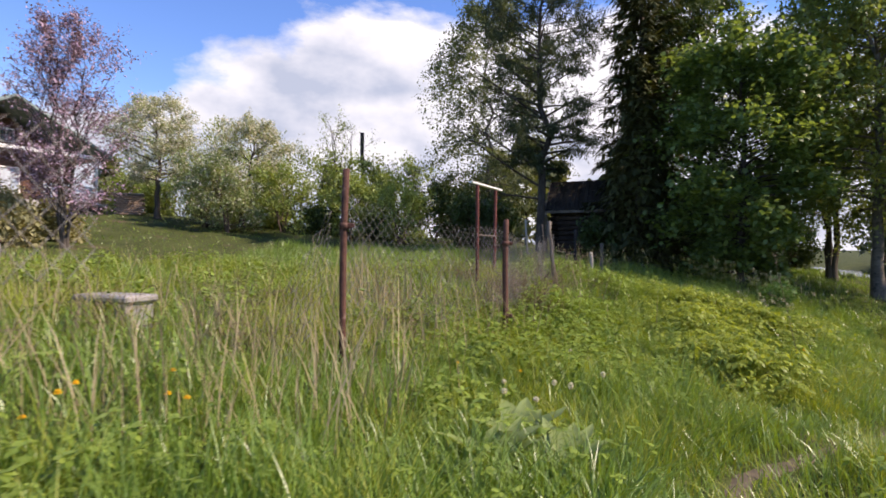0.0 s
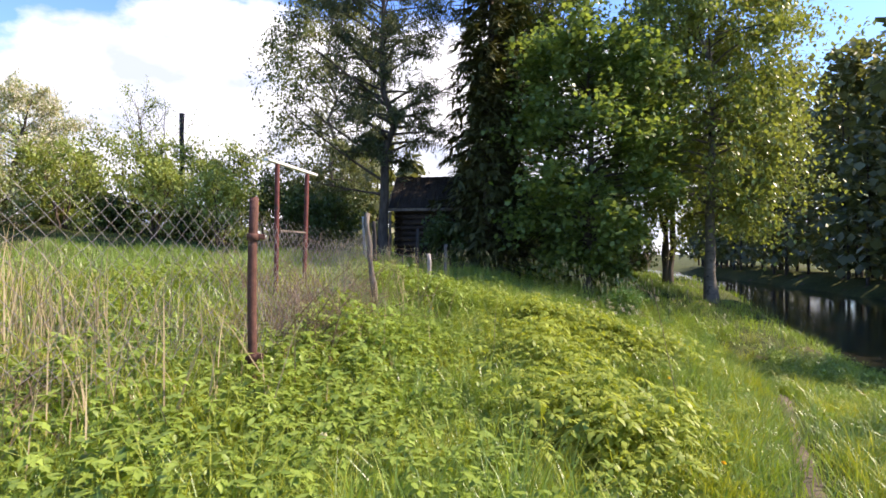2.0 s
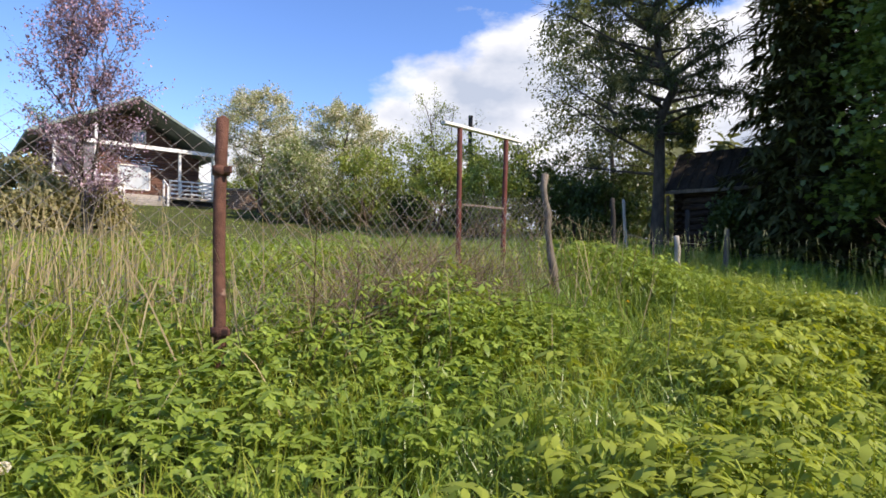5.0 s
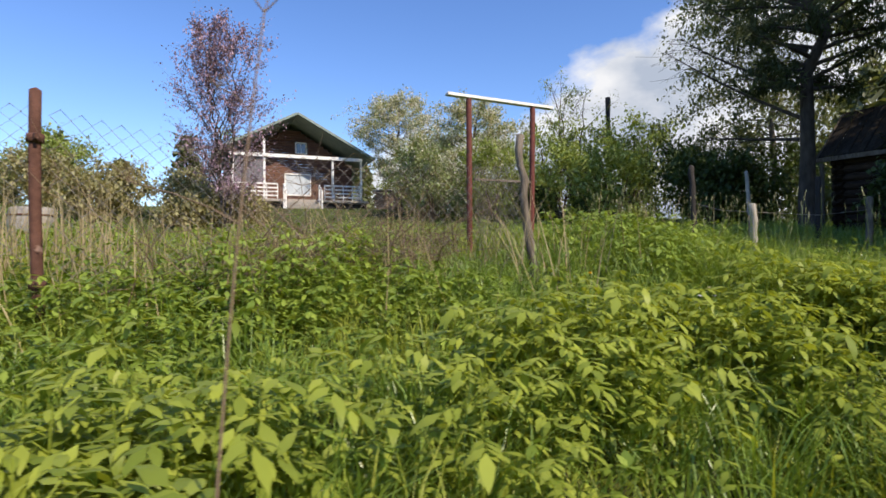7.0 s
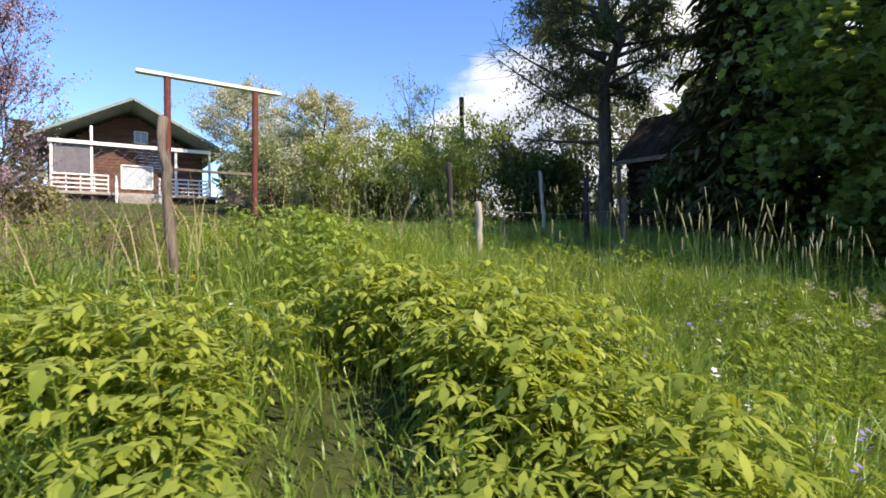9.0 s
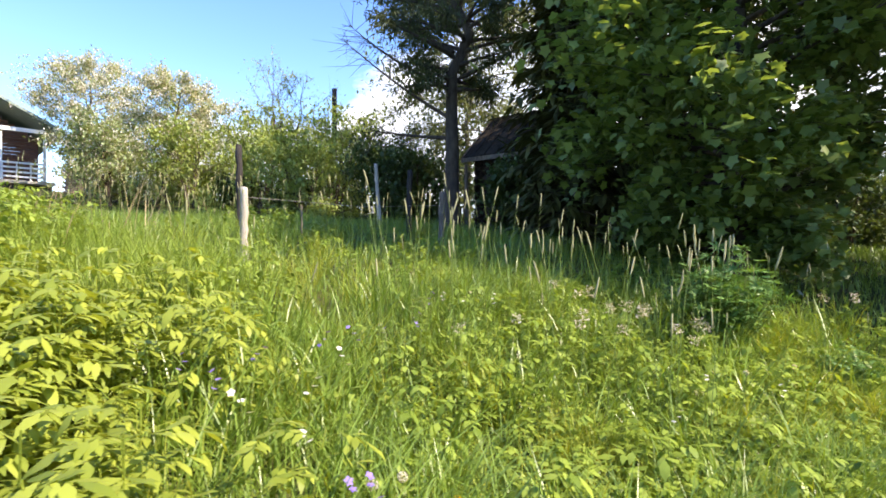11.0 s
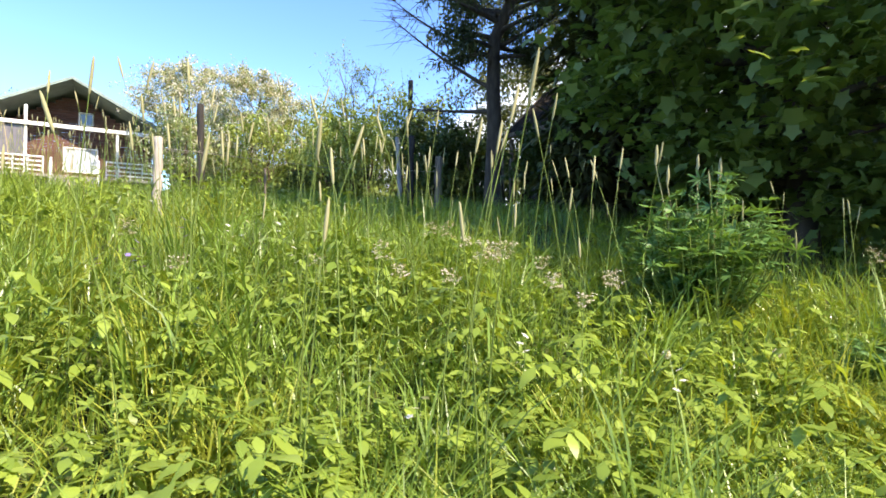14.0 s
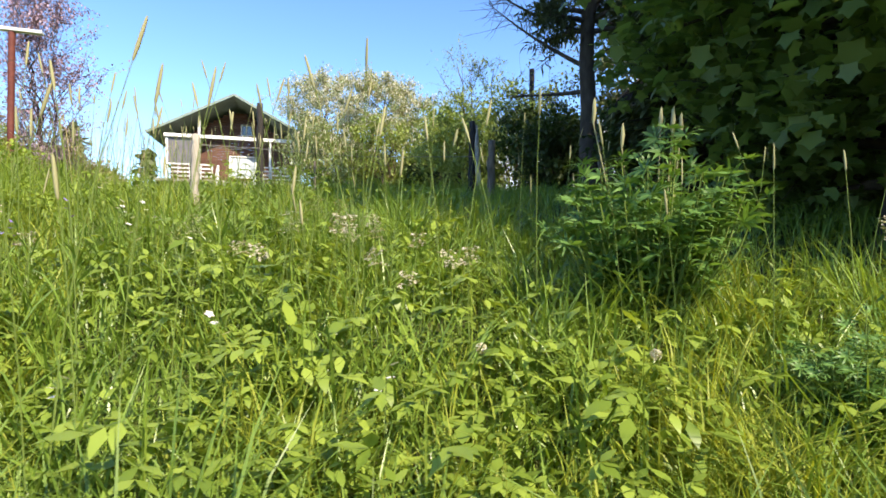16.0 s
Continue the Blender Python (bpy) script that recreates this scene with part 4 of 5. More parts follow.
# ---- meadow plants ----
def blades(n, x, y, height, width, rng, bend=0.5, segs=3):
    """Curved grass blades rooted at x, y."""
    z = land(x, y) - 0.02
    a = rng.uniform(0, 2 * np.pi, n)
    lean = np.abs(rng.normal(0.18, 0.16, n)) * height
    hang = bend * rng.uniform(0.1, 1.0, n) * height
    d = np.stack([np.cos(a), np.sin(a)], 1)
    s = np.linspace(0, 1, segs + 1)
    out = lean[:, None] * s + hang[:, None] * s**2.5
    up = height[:, None] * s * (1 - 0.28 * (hang / height)[:, None] * s**2)
    cx, cy, cz = x[:, None] + d[:, :1] * out, y[:, None] + d[:, 1:] * out, z[:, None] + up
    tw = a + np.pi / 2 + rng.normal(0, 0.5, n)
    w = width[:, None] * np.array([0.7, 1.0, 0.75, 0.0][: segs] + [0.0])[None] if segs == 3 else width[:, None] * np.array([0.8, 0.9, 0.0])[None]
    wx, wy = np.cos(tw)[:, None] * w * 0.5, np.sin(tw)[:, None] * w * 0.5
    left = np.stack([cx - wx, cy - wy, cz], -1)
    right = np.stack([cx + wx, cy + wy, cz], -1)
    per = 2 * segs + 1
    v = np.empty((n, per, 3))
    for k in range(segs):
        v[:, 2 * k], v[:, 2 * k + 1] = left[:, k], right[:, k]
    v[:, -1] = left[:, -1]
    f = []
    for k in range(segs - 1):
        f += [(2 * k, 2 * k + 1, 2 * k + 3), (2 * k, 2 * k + 3, 2 * k + 2)]
    f.append((2 * segs - 2, 2 * segs - 1, 2 * segs))
    f = np.array(f)[None] + (np.arange(n) * per)[:, None, None]
    return v.reshape(-1, 3), f.reshape(-1, 3)


def patchy(x, y, k=0.0):
    """Smooth 0..1 unevenness over the meadow."""
    return 0.5 + 0.25 * np.sin(x * 1.9 + 1.3 * np.sin(y * 1.1 + k) + k) + 0.25 * np.sin(y * 2.3 + 1.7 * np.sin(x * 0.8 - k) + 2 * k)


def field(n, x0, x1, y0, y1, rng, keep):
    x, y = rng.uniform(x0, x1, n), rng.uniform(y0, y1, n)
    ok = rng.uniform(0, 1, n) < keep(x, y)
    return x[ok], y[ok]


def dry_bank(x, y):
    return np.abs(x - river_mid(y)) > 6.9


rng = np.random.default_rng(5)
LANE = np.array([(-1.5, -1.5), (0, -0.3), (1.3, 2.4), (2.2, 3.7), (4, 4.9), (5.4, 6), (7.2, 7.9), (9.3, 10.1), (9.7, 11.1), (10.9, 12.5), (11.6, 13.6)])


def beside_lane(n, near, far):
    """Places scattered along the walk, mostly on its uphill side."""
    seg = rng.integers(0, len(LANE) - 1, n)
    p = LANE[seg] + (LANE[seg + 1] - LANE[seg]) * rng.uniform(0, 1, (n, 1))
    off = rng.gamma(1.6, near, n).clip(0, far) * np.where(rng.uniform(0, 1, n) < 0.64, 1, -1)
    a = rng.normal(2.25, 0.5, n)
    x, y = p[:, 0] + np.cos(a) * off, p[:, 1] + np.sin(a) * off
    ok = dry_bank(x, y)
    return x[ok], y[ok]


def footpath():
    """A narrow trodden strip of soil with ragged edges."""
    seg = [LANE[i] + (LANE[i + 1] - LANE[i]) * s for i in range(len(LANE) - 1) for s in np.linspace(0, 1, 9)[:-1]]
    mid = np.array(seg)
    d = np.gradient(mid, axis=0)
    d /= np.linalg.norm(d, axis=1, keepdims=True)
    side = np.stack([-d[:, 1], d[:, 0]], 1)
    r2 = np.random.default_rng(2)
    n = len(mid)
    rows = []
    for s in (-1, -0.4, 0.4, 1):
        w = 0.085 * s * (1 + 0.5 * r2.uniform(-1, 1, n))
        q = mid + side * w[:, None]
        rows.append(np.stack([q[:, 0], q[:, 1], land(q[:, 0], q[:, 1]) + (0.012 if abs(s) < 1 else -0.005)], 1))
    v = np.concatenate(rows)
    f = [(a * n + i, a * n + i + 1, (a + 1) * n + i + 1, (a + 1) * n + i) for a in range(3) for i in range(n - 1)]
    return tagged(new("footpath", sheet("footpath", v, f, M_PATH)), "narrow trodden earth footpath through the meadow", "path", kind="structure")


footpath()


def hollow(x, y):
    """Under 1 inside the bare shaded dip among the tall herbs."""
    u, w = -0.49 * (x - 5.7) + 0.87 * (y - 9.9), 0.87 * (x - 5.7) + 0.49 * (y - 9.9)
    return np.hypot(u / 0.95, w / 0.48)


def lane_trim(x, y, low=0.8):
    return np.where(path_lane(x, y) < 0.3, low, 1.0) * np.where(hollow(x, y) < 1, 0.3, 1.0)


x, y = beside_lane(86000, 1.5, 9)
ok = (path_lane(x, y) > 0.12) | (rng.uniform(0, 1, len(x)) < 0.55)
ok &= (np.hypot(x - 2.15, y - 6.5) > 0.28) | (rng.uniform(0, 1, len(x)) < 0.25)
x, y = x[ok], y[ok]
tall = 0.13 + 0.24 * patchy(x, y, 2.0) ** 1.5 + rng.uniform(0, 0.14, len(x))
v, f = blades(len(x), x, y, tall * lane_trim(x, y), rng.uniform(0.005, 0.013, len(x)), rng, 0.8)
tagged(new("meadow_grass", sheet("meadow_grass", v, f, M_GRASS)), "lush green uncut meadow grass beside the path", "grass", kind="stuff")
# loose tufts of longer grass
cx, cy = beside_lane(900, 2.0, 9)
k = rng.integers(18, 60, len(cx))
x = np.repeat(cx, k) + rng.normal(0, 0.09, k.sum())
y = np.repeat(cy, k) + rng.normal(0, 0.09, k.sum())
tall = np.repeat(rng.uniform(0.3, 0.65, len(cx)), k) * rng.uniform(0.6, 1.1, len(x)) * lane_trim(x, y, 0.5)
v, f = blades(len(x), x, y, tall, rng.uniform(0.004, 0.009, len(x)), rng, 0.9)
tagged(new("grass_tufts", sheet("grass_tufts", v, f, M_GRASS2)), "yellow-green long meadow grass in loose tufts", "grass", kind="stuff")
cx, cy = field(1500, 2.0, 10.0, 3.5, 13.0, rng, lambda x, y: (path_lane(x, y) > 0.6) * (hollow(x, y) > 1.3) * (patchy(x * 1.2, y * 1.2, 4.0) > 0.45) * 0.45)
k = rng.integers(20, 55, len(cx))
x = np.repeat(cx, k) + rng.normal(0, 0.08, k.sum())
y = np.repeat(cy, k) + rng.normal(0, 0.08, k.sum())
v, f = blades(len(x), x, y, np.repeat(rng.uniform(0.4, 0.8, len(cx)), k) * rng.uniform(0.6, 1.1, len(x)), rng.uniform(0.004, 0.010, len(x)), rng, 0.8)
tagged(new("grass_clumps", sheet("grass_clumps", v, f, M_GRASS)), "bright green long grass standing among the weeds", "grass", kind="stuff")
cx, cy = field(1500, -8.0, 2.0, 5.0, 14.5, rng, lambda x, y: (x < 0.8 + (y - 7) * 0.4) * (patchy(x * 0.9, y * 0.9, 5.0) > 0.4) * 0.5)
k = rng.integers(16, 40, len(cx))
x = np.repeat(cx, k) + rng.normal(0, 0.12, k.sum())
y = np.repeat(cy, k) + rng.normal(0, 0.12, k.sum())
v, f = blades(len(x), x, y, np.repeat(rng.uniform(0.25, 0.65, len(cx)), k) * rng.uniform(0.6, 1.1, len(x)), rng.uniform(0.006, 0.013, len(x)), rng, 0.8, 2)
tagged(new("rough_grass", sheet("rough_grass", v, f, M_GRASS2)), "rough yellow-green grass tussocks behind the fence", "grass", kind="stuff")
# yellow-green grass down the river side
cx, cy = field(3400, 1.6, 13.0, 0.0, 12.0, rng, lambda x, y: (y < 0.95 * x + 4.0) * (hollow(x, y) > 1.3) * (path_lane(x, y) > 0.35) * dry_bank(x, y) * (patchy(x * 1.1, y * 1.1, 5.2) > 0.3))
k = rng.integers(14, 40, len(cx))
x = np.repeat(cx, k) + rng.normal(0, 0.10, k.sum())
y = np.repeat(cy, k) + rng.normal(0, 0.10, k.sum())
v, f = blades(len(x), x, y, np.repeat(rng.uniform(0.18, 0.45, len(cx)), k) * rng.uniform(0.6, 1.1, len(x)), rng.uniform(0.006, 0.012, len(x)), rng, 0.8, 2)
tagged(new("bank_grass", sheet("bank_grass", v, f, [M_GRASS2, M_GRASS], np.repeat(rng.integers(0, 2, len(cx)), k).repeat(3))), "yellow-green tussocky grass down to the river", "grass", kind="stuff")
# long arching grass by the last stretch
cx, cy = field(900, 6.5, 12.8, 10.8, 16.5, rng, lambda x, y: (path_lane(x, y) > 0.7) * dry_bank(x, y) * 0.36)
k = rng.integers(16, 40, len(cx))
x = np.repeat(cx, k) + rng.normal(0, 0.08, k.sum())
y = np.repeat(cy, k) + rng.normal(0, 0.08, k.sum())
v, f = blades(len(x), x, y, np.repeat(rng.uniform(0.35, 0.75, len(cx)), k) * rng.uniform(0.6, 1.1, len(x)), rng.uniform(0.006, 0.012, len(x)), rng, 1.0)
tagged(new("arching_grass", sheet("arching_grass", v, f, M_GRASS)), "long arching green grass with glossy blades", "grass", kind="stuff")
# lush upright grass at the foot of the fence
x, y = field(16000, -2.2, 2.4, 1.4, 5.4, rng, lambda x, y: (path_lane(x, y) > 0.4) * (np.hypot(x - 0.5, y - 2.9) > 0.36) * (x < 0.9 + 0.35 * y) * np.clip(patchy(x * 1.4, y * 1.4, 3.3) * 1.4 - 0.25, 0, 1))
v, f = blades(len(x), x, y, rng.uniform(0.28, 0.55, len(x)), rng.uniform(0.005, 0.011, len(x)), rng, 0.45)
tagged(new("lush_grass", sheet("lush_grass", v, f, M_GRASS)), "lush upright bright green grass below the fence", "grass", kind="stuff")
# a tall dark stand of grass on the brow
x, y = rng.normal(4.3, 0.75, 5000), rng.normal(12.6, 0.7, 5000)
v, f = blades(len(x), x, y, rng.uniform(0.35, 0.75, len(x)), rng.uniform(0.005, 0.010, len(x)), rng, 0.5)
tagged(new("tall_grass", sheet("tall_grass", v, f, M_WEED)), "tall dark green stand of grass on the brow", "grass", kind="stuff")
# middle distance
x, y = field(95000, -7, 16, -3, 24, rng, lambda x, y: dry_bank(x, y) * (path_lane(x, y) > 2.0) * (0.5 + 0.5 * patchy(x, y)))
v, f = blades(len(x), x, y, 0.16 + 0.26 * patchy(x, y, 1.0) + rng.uniform(0, 0.1, len(x)), rng.uniform(0.007, 0.017, len(x)), rng, 0.6, 2)
tagged(new("slope_grass", sheet("slope_grass", v, f, M_GRASS)), "green uncut grass over the middle of the slope", "grass", kind="stuff")
# farther grass, coarser; short lawn towards the house
x, y = field(92000, -34, 30, -8, 44, rng, lambda x, y: dry_bank(x, y) * (path_lane(x, y) > 7.0) * np.clip(1.4 - path_lane(x, y) / 26, 0.15, 1))
lawn = np.where((y > 13.5) & (x < 2), 0.4, 1.0)
v, f = blades(len(x), x, y, (0.12 + 0.2 * patchy(x, y, 1.0) + rng.uniform(0, 0.08, len(x))) * lawn, rng.uniform(0.014, 0.034, len(x)), rng, 0.5, 2)
tagged(new("far_grass", sheet("far_grass", v, f, M_GRASS)), "green grass over the upper slope and under the trees", "grass", kind="stuff")


# broad-leaved plants from lobed leaflets
def leaflet(width, cup=0.05):
    v = np.array([(0, 0, 0), (0.46 * width, 0.34, cup * 0.5), (0.32 * width, 0.70, cup * 0.1), (0, 1.0, -cup), (-0.32 * width, 0.70, cup * 0.1), (-0.46 * width, 0.34, -cup * 0.3)])
    return v, np.array([(0, 1, 5), (1, 2, 4), (1, 4, 5), (2, 3, 4)])


def toothed(width, cup=0.05):
    side = [(0.40, 0.28), (0.30, 0.40), (0.44, 0.56), (0.22, 0.70)]
    v = [(0, 0, 0)] + [(a * width, b, cup * 0.4 * (1 - b)) for a, b in side] + [(0, 1.0, -cup)] + [(-a * width, b, cup * 0.4 * (1 - b)) for a, b in side[::-1]] + [(0, 0.48, -0.04)]
    f = [(i, (i + 1) % 10, 10) for i in range(10)]
    return np.array(v), np.array(f)


def weed(rng, height, leaves, leaflets, leaf, width, fan=0.9, spread=0.6, lobed=False):
    """One plant: stems with compound leaves; vertices and triangles."""
    lv, lf = toothed(width) if lobed else leaflet(width)
    lots = []
    for i in range(leaves):
        a = i * 2.4 + rng.normal(0, 0.3)
        g = (i + 1) / leaves
        base = np.array([0, 0, height * (0.25 + 0.7 * g)])
        reach = spread * height * (1.15 - 0.7 * g) * rng.uniform(0.6, 1.2)
        tip = base + np.array([math.cos(a) * reach, math.sin(a) * reach, 0.05 * height])
        st = np.array([base + (-0.003, 0, 0), base + (0.003, 0, 0), tip])
        lots.append((st, np.array([(0, 1, 2)])))
        for k in range(leaflets):
            b = a - np.pi / 2 + fan * (k - (leaflets - 1) / 2) / max(1, (leaflets - 1) / 2) * (1 if leaflets > 1 else 0)
            m = rot_z(np.array([b]))[0] @ rot_x(np.array([rng.normal(-0.3 if lobed else -0.15, 0.35)]))[0]
            sz = leaf * rng.uniform(0.75, 1.2) * (1.0 if k == leaflets // 2 else 0.85)
            lots.append(((m @ (lv * sz).T).T + tip, lf))
    stem = np.array([(-0.004, 0, 0), (0.004, 0, 0), (0.002, 0.0, height * 0.9), (-0.002, 0, height * 0.9)])
    lots.append((stem, np.array([(0, 1, 2), (0, 2, 3)])))
    return merge(lots)


def tall_herb(rng, height, leaves, pairs, leaf, width=0.42):
    """One upright plant: a stem with drooping pinnate leaves, crowded towards the top."""
    lv, lf = leaflet(width, 0.10)
    lots = []
    for i in range(leaves):
        a = i * 2.4 + rng.normal(0, 0.35)
        g = (i + 0.5) / leaves
        base = np.array([0, 0, height * (0.22 + 0.76 * g ** 0.75)])
        reach = leaf * (2.6 - 1.3 * g) * rng.uniform(0.8, 1.2)
        out = np.array([math.cos(a), math.sin(a), 0])
        rise = 0.25 + 0.5 * g + rng.normal(0, 0.12)
        spine = [base + out * reach * q + np.array([0, 0, reach * (rise * q - (0.45 + 0.25 * rng.uniform()) * q * q)]) for q in (0, 0.5, 1.0)]
        side = np.array([-out[1], out[0], 0]) * 0.0025
        lots.append((np.array([spine[0] - side, spine[0] + side, spine[1] + side, spine[1] - side]), np.array([(0, 1, 2), (0, 2, 3)])))
        for k in range(pairs + 1):
            q = 0.45 + 0.55 * k / pairs
            p = spine[1] + (spine[2] - spine[1]) * (q - 0.5) * 2 if q > 0.5 else spine[0] + (spine[1] - spine[0]) * q * 2
            for sgn in ((-1, 1) if k < pairs else (0,)):
                b = a - np.pi / 2 + sgn * (1.0 + rng.normal(0, 0.12))
                m = rot_z(np.array([b]))[0] @ rot_x(np.array([rng.normal(-0.35, 0.28)]))[0]
                sz = leaf * rng.uniform(0.8, 1.15) * (1.15 if sgn == 0 else 0.65 + 0.25 * q)
                lots.append(((m @ (lv * sz).T).T + p, lf))
    for d in ((0.004, 0), (0, 0.004)):
        stem = np.array([(-d[0], -d[1], 0), (d[0], d[1], 0), (d[0] * 0.6, d[1] * 0.6, height), (-d[0] * 0.6, -d[1] * 0.6, height)])
        lots.append((stem, np.array([(0, 1, 2), (0, 2, 3)])))
    return merge(lots)


def sow(name, label, mat, x, y, kinds, size, rng, category="weed", sink=0.0):
    lots = []
    pick = rng.integers(0, len(kinds), len(x))
    for k, (tv, tf) in enumerate(kinds):
        i = pick == k
        if not i.any():
            continue
        turn = np.einsum("nij,njk->nik", rot_z(rng.uniform(0, 6.28, i.sum())), rot_x(rng.normal(0, 0.12, i.sum())))
        lots.append(scatter(tv, tf, np.stack([x[i], y[i], land(x[i], y[i]) - sink], 1), turn, size[i]))
    v, f = merge(lots)
    return tagged(new(name, sheet(name, v, f, mat)), label, category, kind="stuff")


goutweed = [weed(rng, 0.30, 6, 5, 0.062, 0.62, 1.5) for _ in range(5)]
x, y = beside_lane(4600, 1.9, 8)
ok = (path_lane(x, y) > 0.5) & (hollow(x, y) > 1.1) & (patchy(x * 1.5, y * 1.5, 0.7) > rng.uniform(0.3, 0.75, len(x)))
x, y = x[ok], y[ok]
px, py2 = field(1500, 3.0, 12.5, 0.5, 11.0, rng, lambda x, y: (y < 0.9 * x + 1.0) * (path_lane(x, y) > 0.4) * dry_bank(x, y) * (patchy(x * 0.9, y * 0.9, 0.4) > 0.5) * 0.5)
qx, qy = field(300, 7.5, 12.5, 10.5, 15.0, rng, lambda x, y: (path_lane(x, y) > 0.45) * dry_bank(x, y) * 1.0)
x, y = np.concatenate([x, px, qx]), np.concatenate([y, py2, qy])
ok = (x < 2.3) | (y > 9) | (rng.uniform(0, 1, len(x)) < 0.45)
x, y = x[ok], y[ok]
sow("goutweed", "low green goutweed with three-part leaves", M_WEED, x, y, goutweed, rng.uniform(0.45, 1.3, len(x)), rng)
meadowsweet = [tall_herb(rng, 0.62, 9, 3, 0.095) for _ in range(6)]
STANDS = [(4.75, 9.3, 0.55, 0.9), (6.55, 10.25, 0.5, 1.3), (5.5, 11.3, 0.55, 0.9), (3.75, 6.5, 0.42, 1.0), (3.9, 8.3, 0.4, 0.4)]
x, y = field(9000, 2.0, 9.5, 5.2, 13.0, rng, lambda x, y: np.clip(sum(w * np.exp(-((x - a) ** 2 + (y - b) ** 2) / (2 * r * r)) for a, b, r, w in STANDS), 0, 1) * (path_lane(x, y) > 0.7) * (hollow(x, y) > 1) * np.where(patchy(x * 1.7, y * 1.7, 1.7) > 0.36, 0.75, 0.1))
sow("meadowsweet", "dense yellow-green meadowsweet with drooping pinnate leaves", M_BROAD, x, y, meadowsweet, rng.uniform(0.65, 1.15, len(x)), rng)
herb = [tall_herb(rng, 0.42, 8, 2, 0.085, 0.52) for _ in range(5)]
x, y = field(640, 7.2, 12.6, 11.0, 15.6, rng, lambda x, y: (path_lane(x, y) > 0.55) * dry_bank(x, y) * (patchy(x * 1.6, y * 1.6, 2.9) > 0.5) * 0.7)
sow("broad_leaved_herbs", "fresh green broad-leaved herbs among long grass", M_WEED, x, y, herb, rng.uniform(0.6, 1.2, len(x)), rng)
nettle = [tall_herb(rng, 0.6, 9, 2, 0.075, 0.5) for _ in range(4)]
x, y = np.concatenate([rng.normal(2.8, 0.4, 90), rng.normal(3.7, 0.35, 70), rng.normal(1.75, 0.3, 60)]), np.concatenate([rng.normal(13.0, 0.35, 90), rng.normal(12.2, 0.4, 70), rng.normal(8.7, 0.5, 60)])
sow("nettle_stand", "dark green leafy stand of nettles on the brow", M_WEED, x, y, nettle, rng.uniform(0.7, 1.25, len(x)), rng)
bramble = [weed(rng, 0.42, 8, 5, 0.075, 0.6, 1.5, 0.5, True) for _ in range(4)]
x, y = field(1500, -1.5, 4.0, 4.7, 9.8, rng, lambda x, y: np.exp(-((x - 0.7 - (y - 5) * 0.4) ** 2) / 0.9) * (path_lane(x, y) > 0.8))
sow("raspberry_canes", "young green raspberry shoots along the fence", M_WEED, x, y, bramble, rng.uniform(0.6, 1.2, len(x)), rng)
x, y = field(800, -7.0, 1.0, 6.0, 14.0, rng, lambda x, y: (x < 0.6 + (y - 7) * 0.4) * (patchy(x, y, 2.2) > 0.55) * 1.0)
sow("garden_weeds", "green leafy weeds in the rough grass behind the fence", M_WEED, x, y, bramble, rng.uniform(0.7, 1.4, len(x)), rng)
x, y = field(1500, 2.0, 13.5, 1.0, 18.0, rng, lambda x, y: (patchy(x * 1.3, y * 1.3, 0.2) > 0.58) * (hollow(x, y) > 1.2) * (path_lane(x, y) > 0.85) * dry_bank(x, y) * np.where((y < 9) & (x > 2.3), 0.5, 1.0))
sow("nettles", "green nettle-like weeds on the slope", M_WEED, x, y, bramble, rng.uniform(0.6, 1.25, len(x)), rng)


def stalks(name, label, x, y, height, rng, head=0.09, thick=0.008, mat_stem=M_STEM, mat_head=M_HEAD, category="grass"):
    """Upright flowering grass: a thin stem and a spindle head."""
    lots, heads = [], []
    z = land(x, y)
    a = rng.uniform(0, 6.28, len(x))
    ln = rng.normal(0.08, 0.07, len(x)) * height
    runs = []
    for i in range(len(x)):
        d = np.array([math.cos(a[i]) * ln[i], math.sin(a[i]) * ln[i], 0])
        p0 = np.array([x[i], y[i], z[i]])
        pts = [p0 + d * s**2 + np.array([0, 0, height[i] * s]) for s in (0, 0.35, 0.7, 1.0)]
        runs.append((pts, [0.0024, 0.002, 0.0017, 0.0014]))
        up = pts[3] - pts[2]
        up = up / np.linalg.norm(up)
        h = head * rng.uniform(0.7, 1.3)
        heads.append(([pts[3] - up * 0.01 + up * h * s for s in (0, 0.12, 0.5, 0.85, 1.0)], np.array([0.15, 0.8, 1.0, 0.7, 0.1]) * thick * rng.uniform(0.7, 1.1)))
    ob = new(name, tubes(name, runs, mat_stem, 3))
    tagged(ob, label, category, kind="stuff")
    tagged(new(name + "_heads", tubes(name + "_heads", heads, mat_head, 5)), label + ", seed heads", category, kind="stuff")


x, y = field(1500, 4.5, 13.0, 11.5, 18.0, rng, lambda x, y: np.clip(np.exp(-((y - 14.7 + 0.1 * (x - 8)) ** 2) / 0.9) * 0.2 + 0.04, 0, 1) * (path_lane(x, y) > 1.5))
stalks("foxtail_grass", "tall meadow foxtail grass with slim heads", x, y, rng.uniform(0.7, 1.2, len(x)), rng, 0.11, 0.0055)


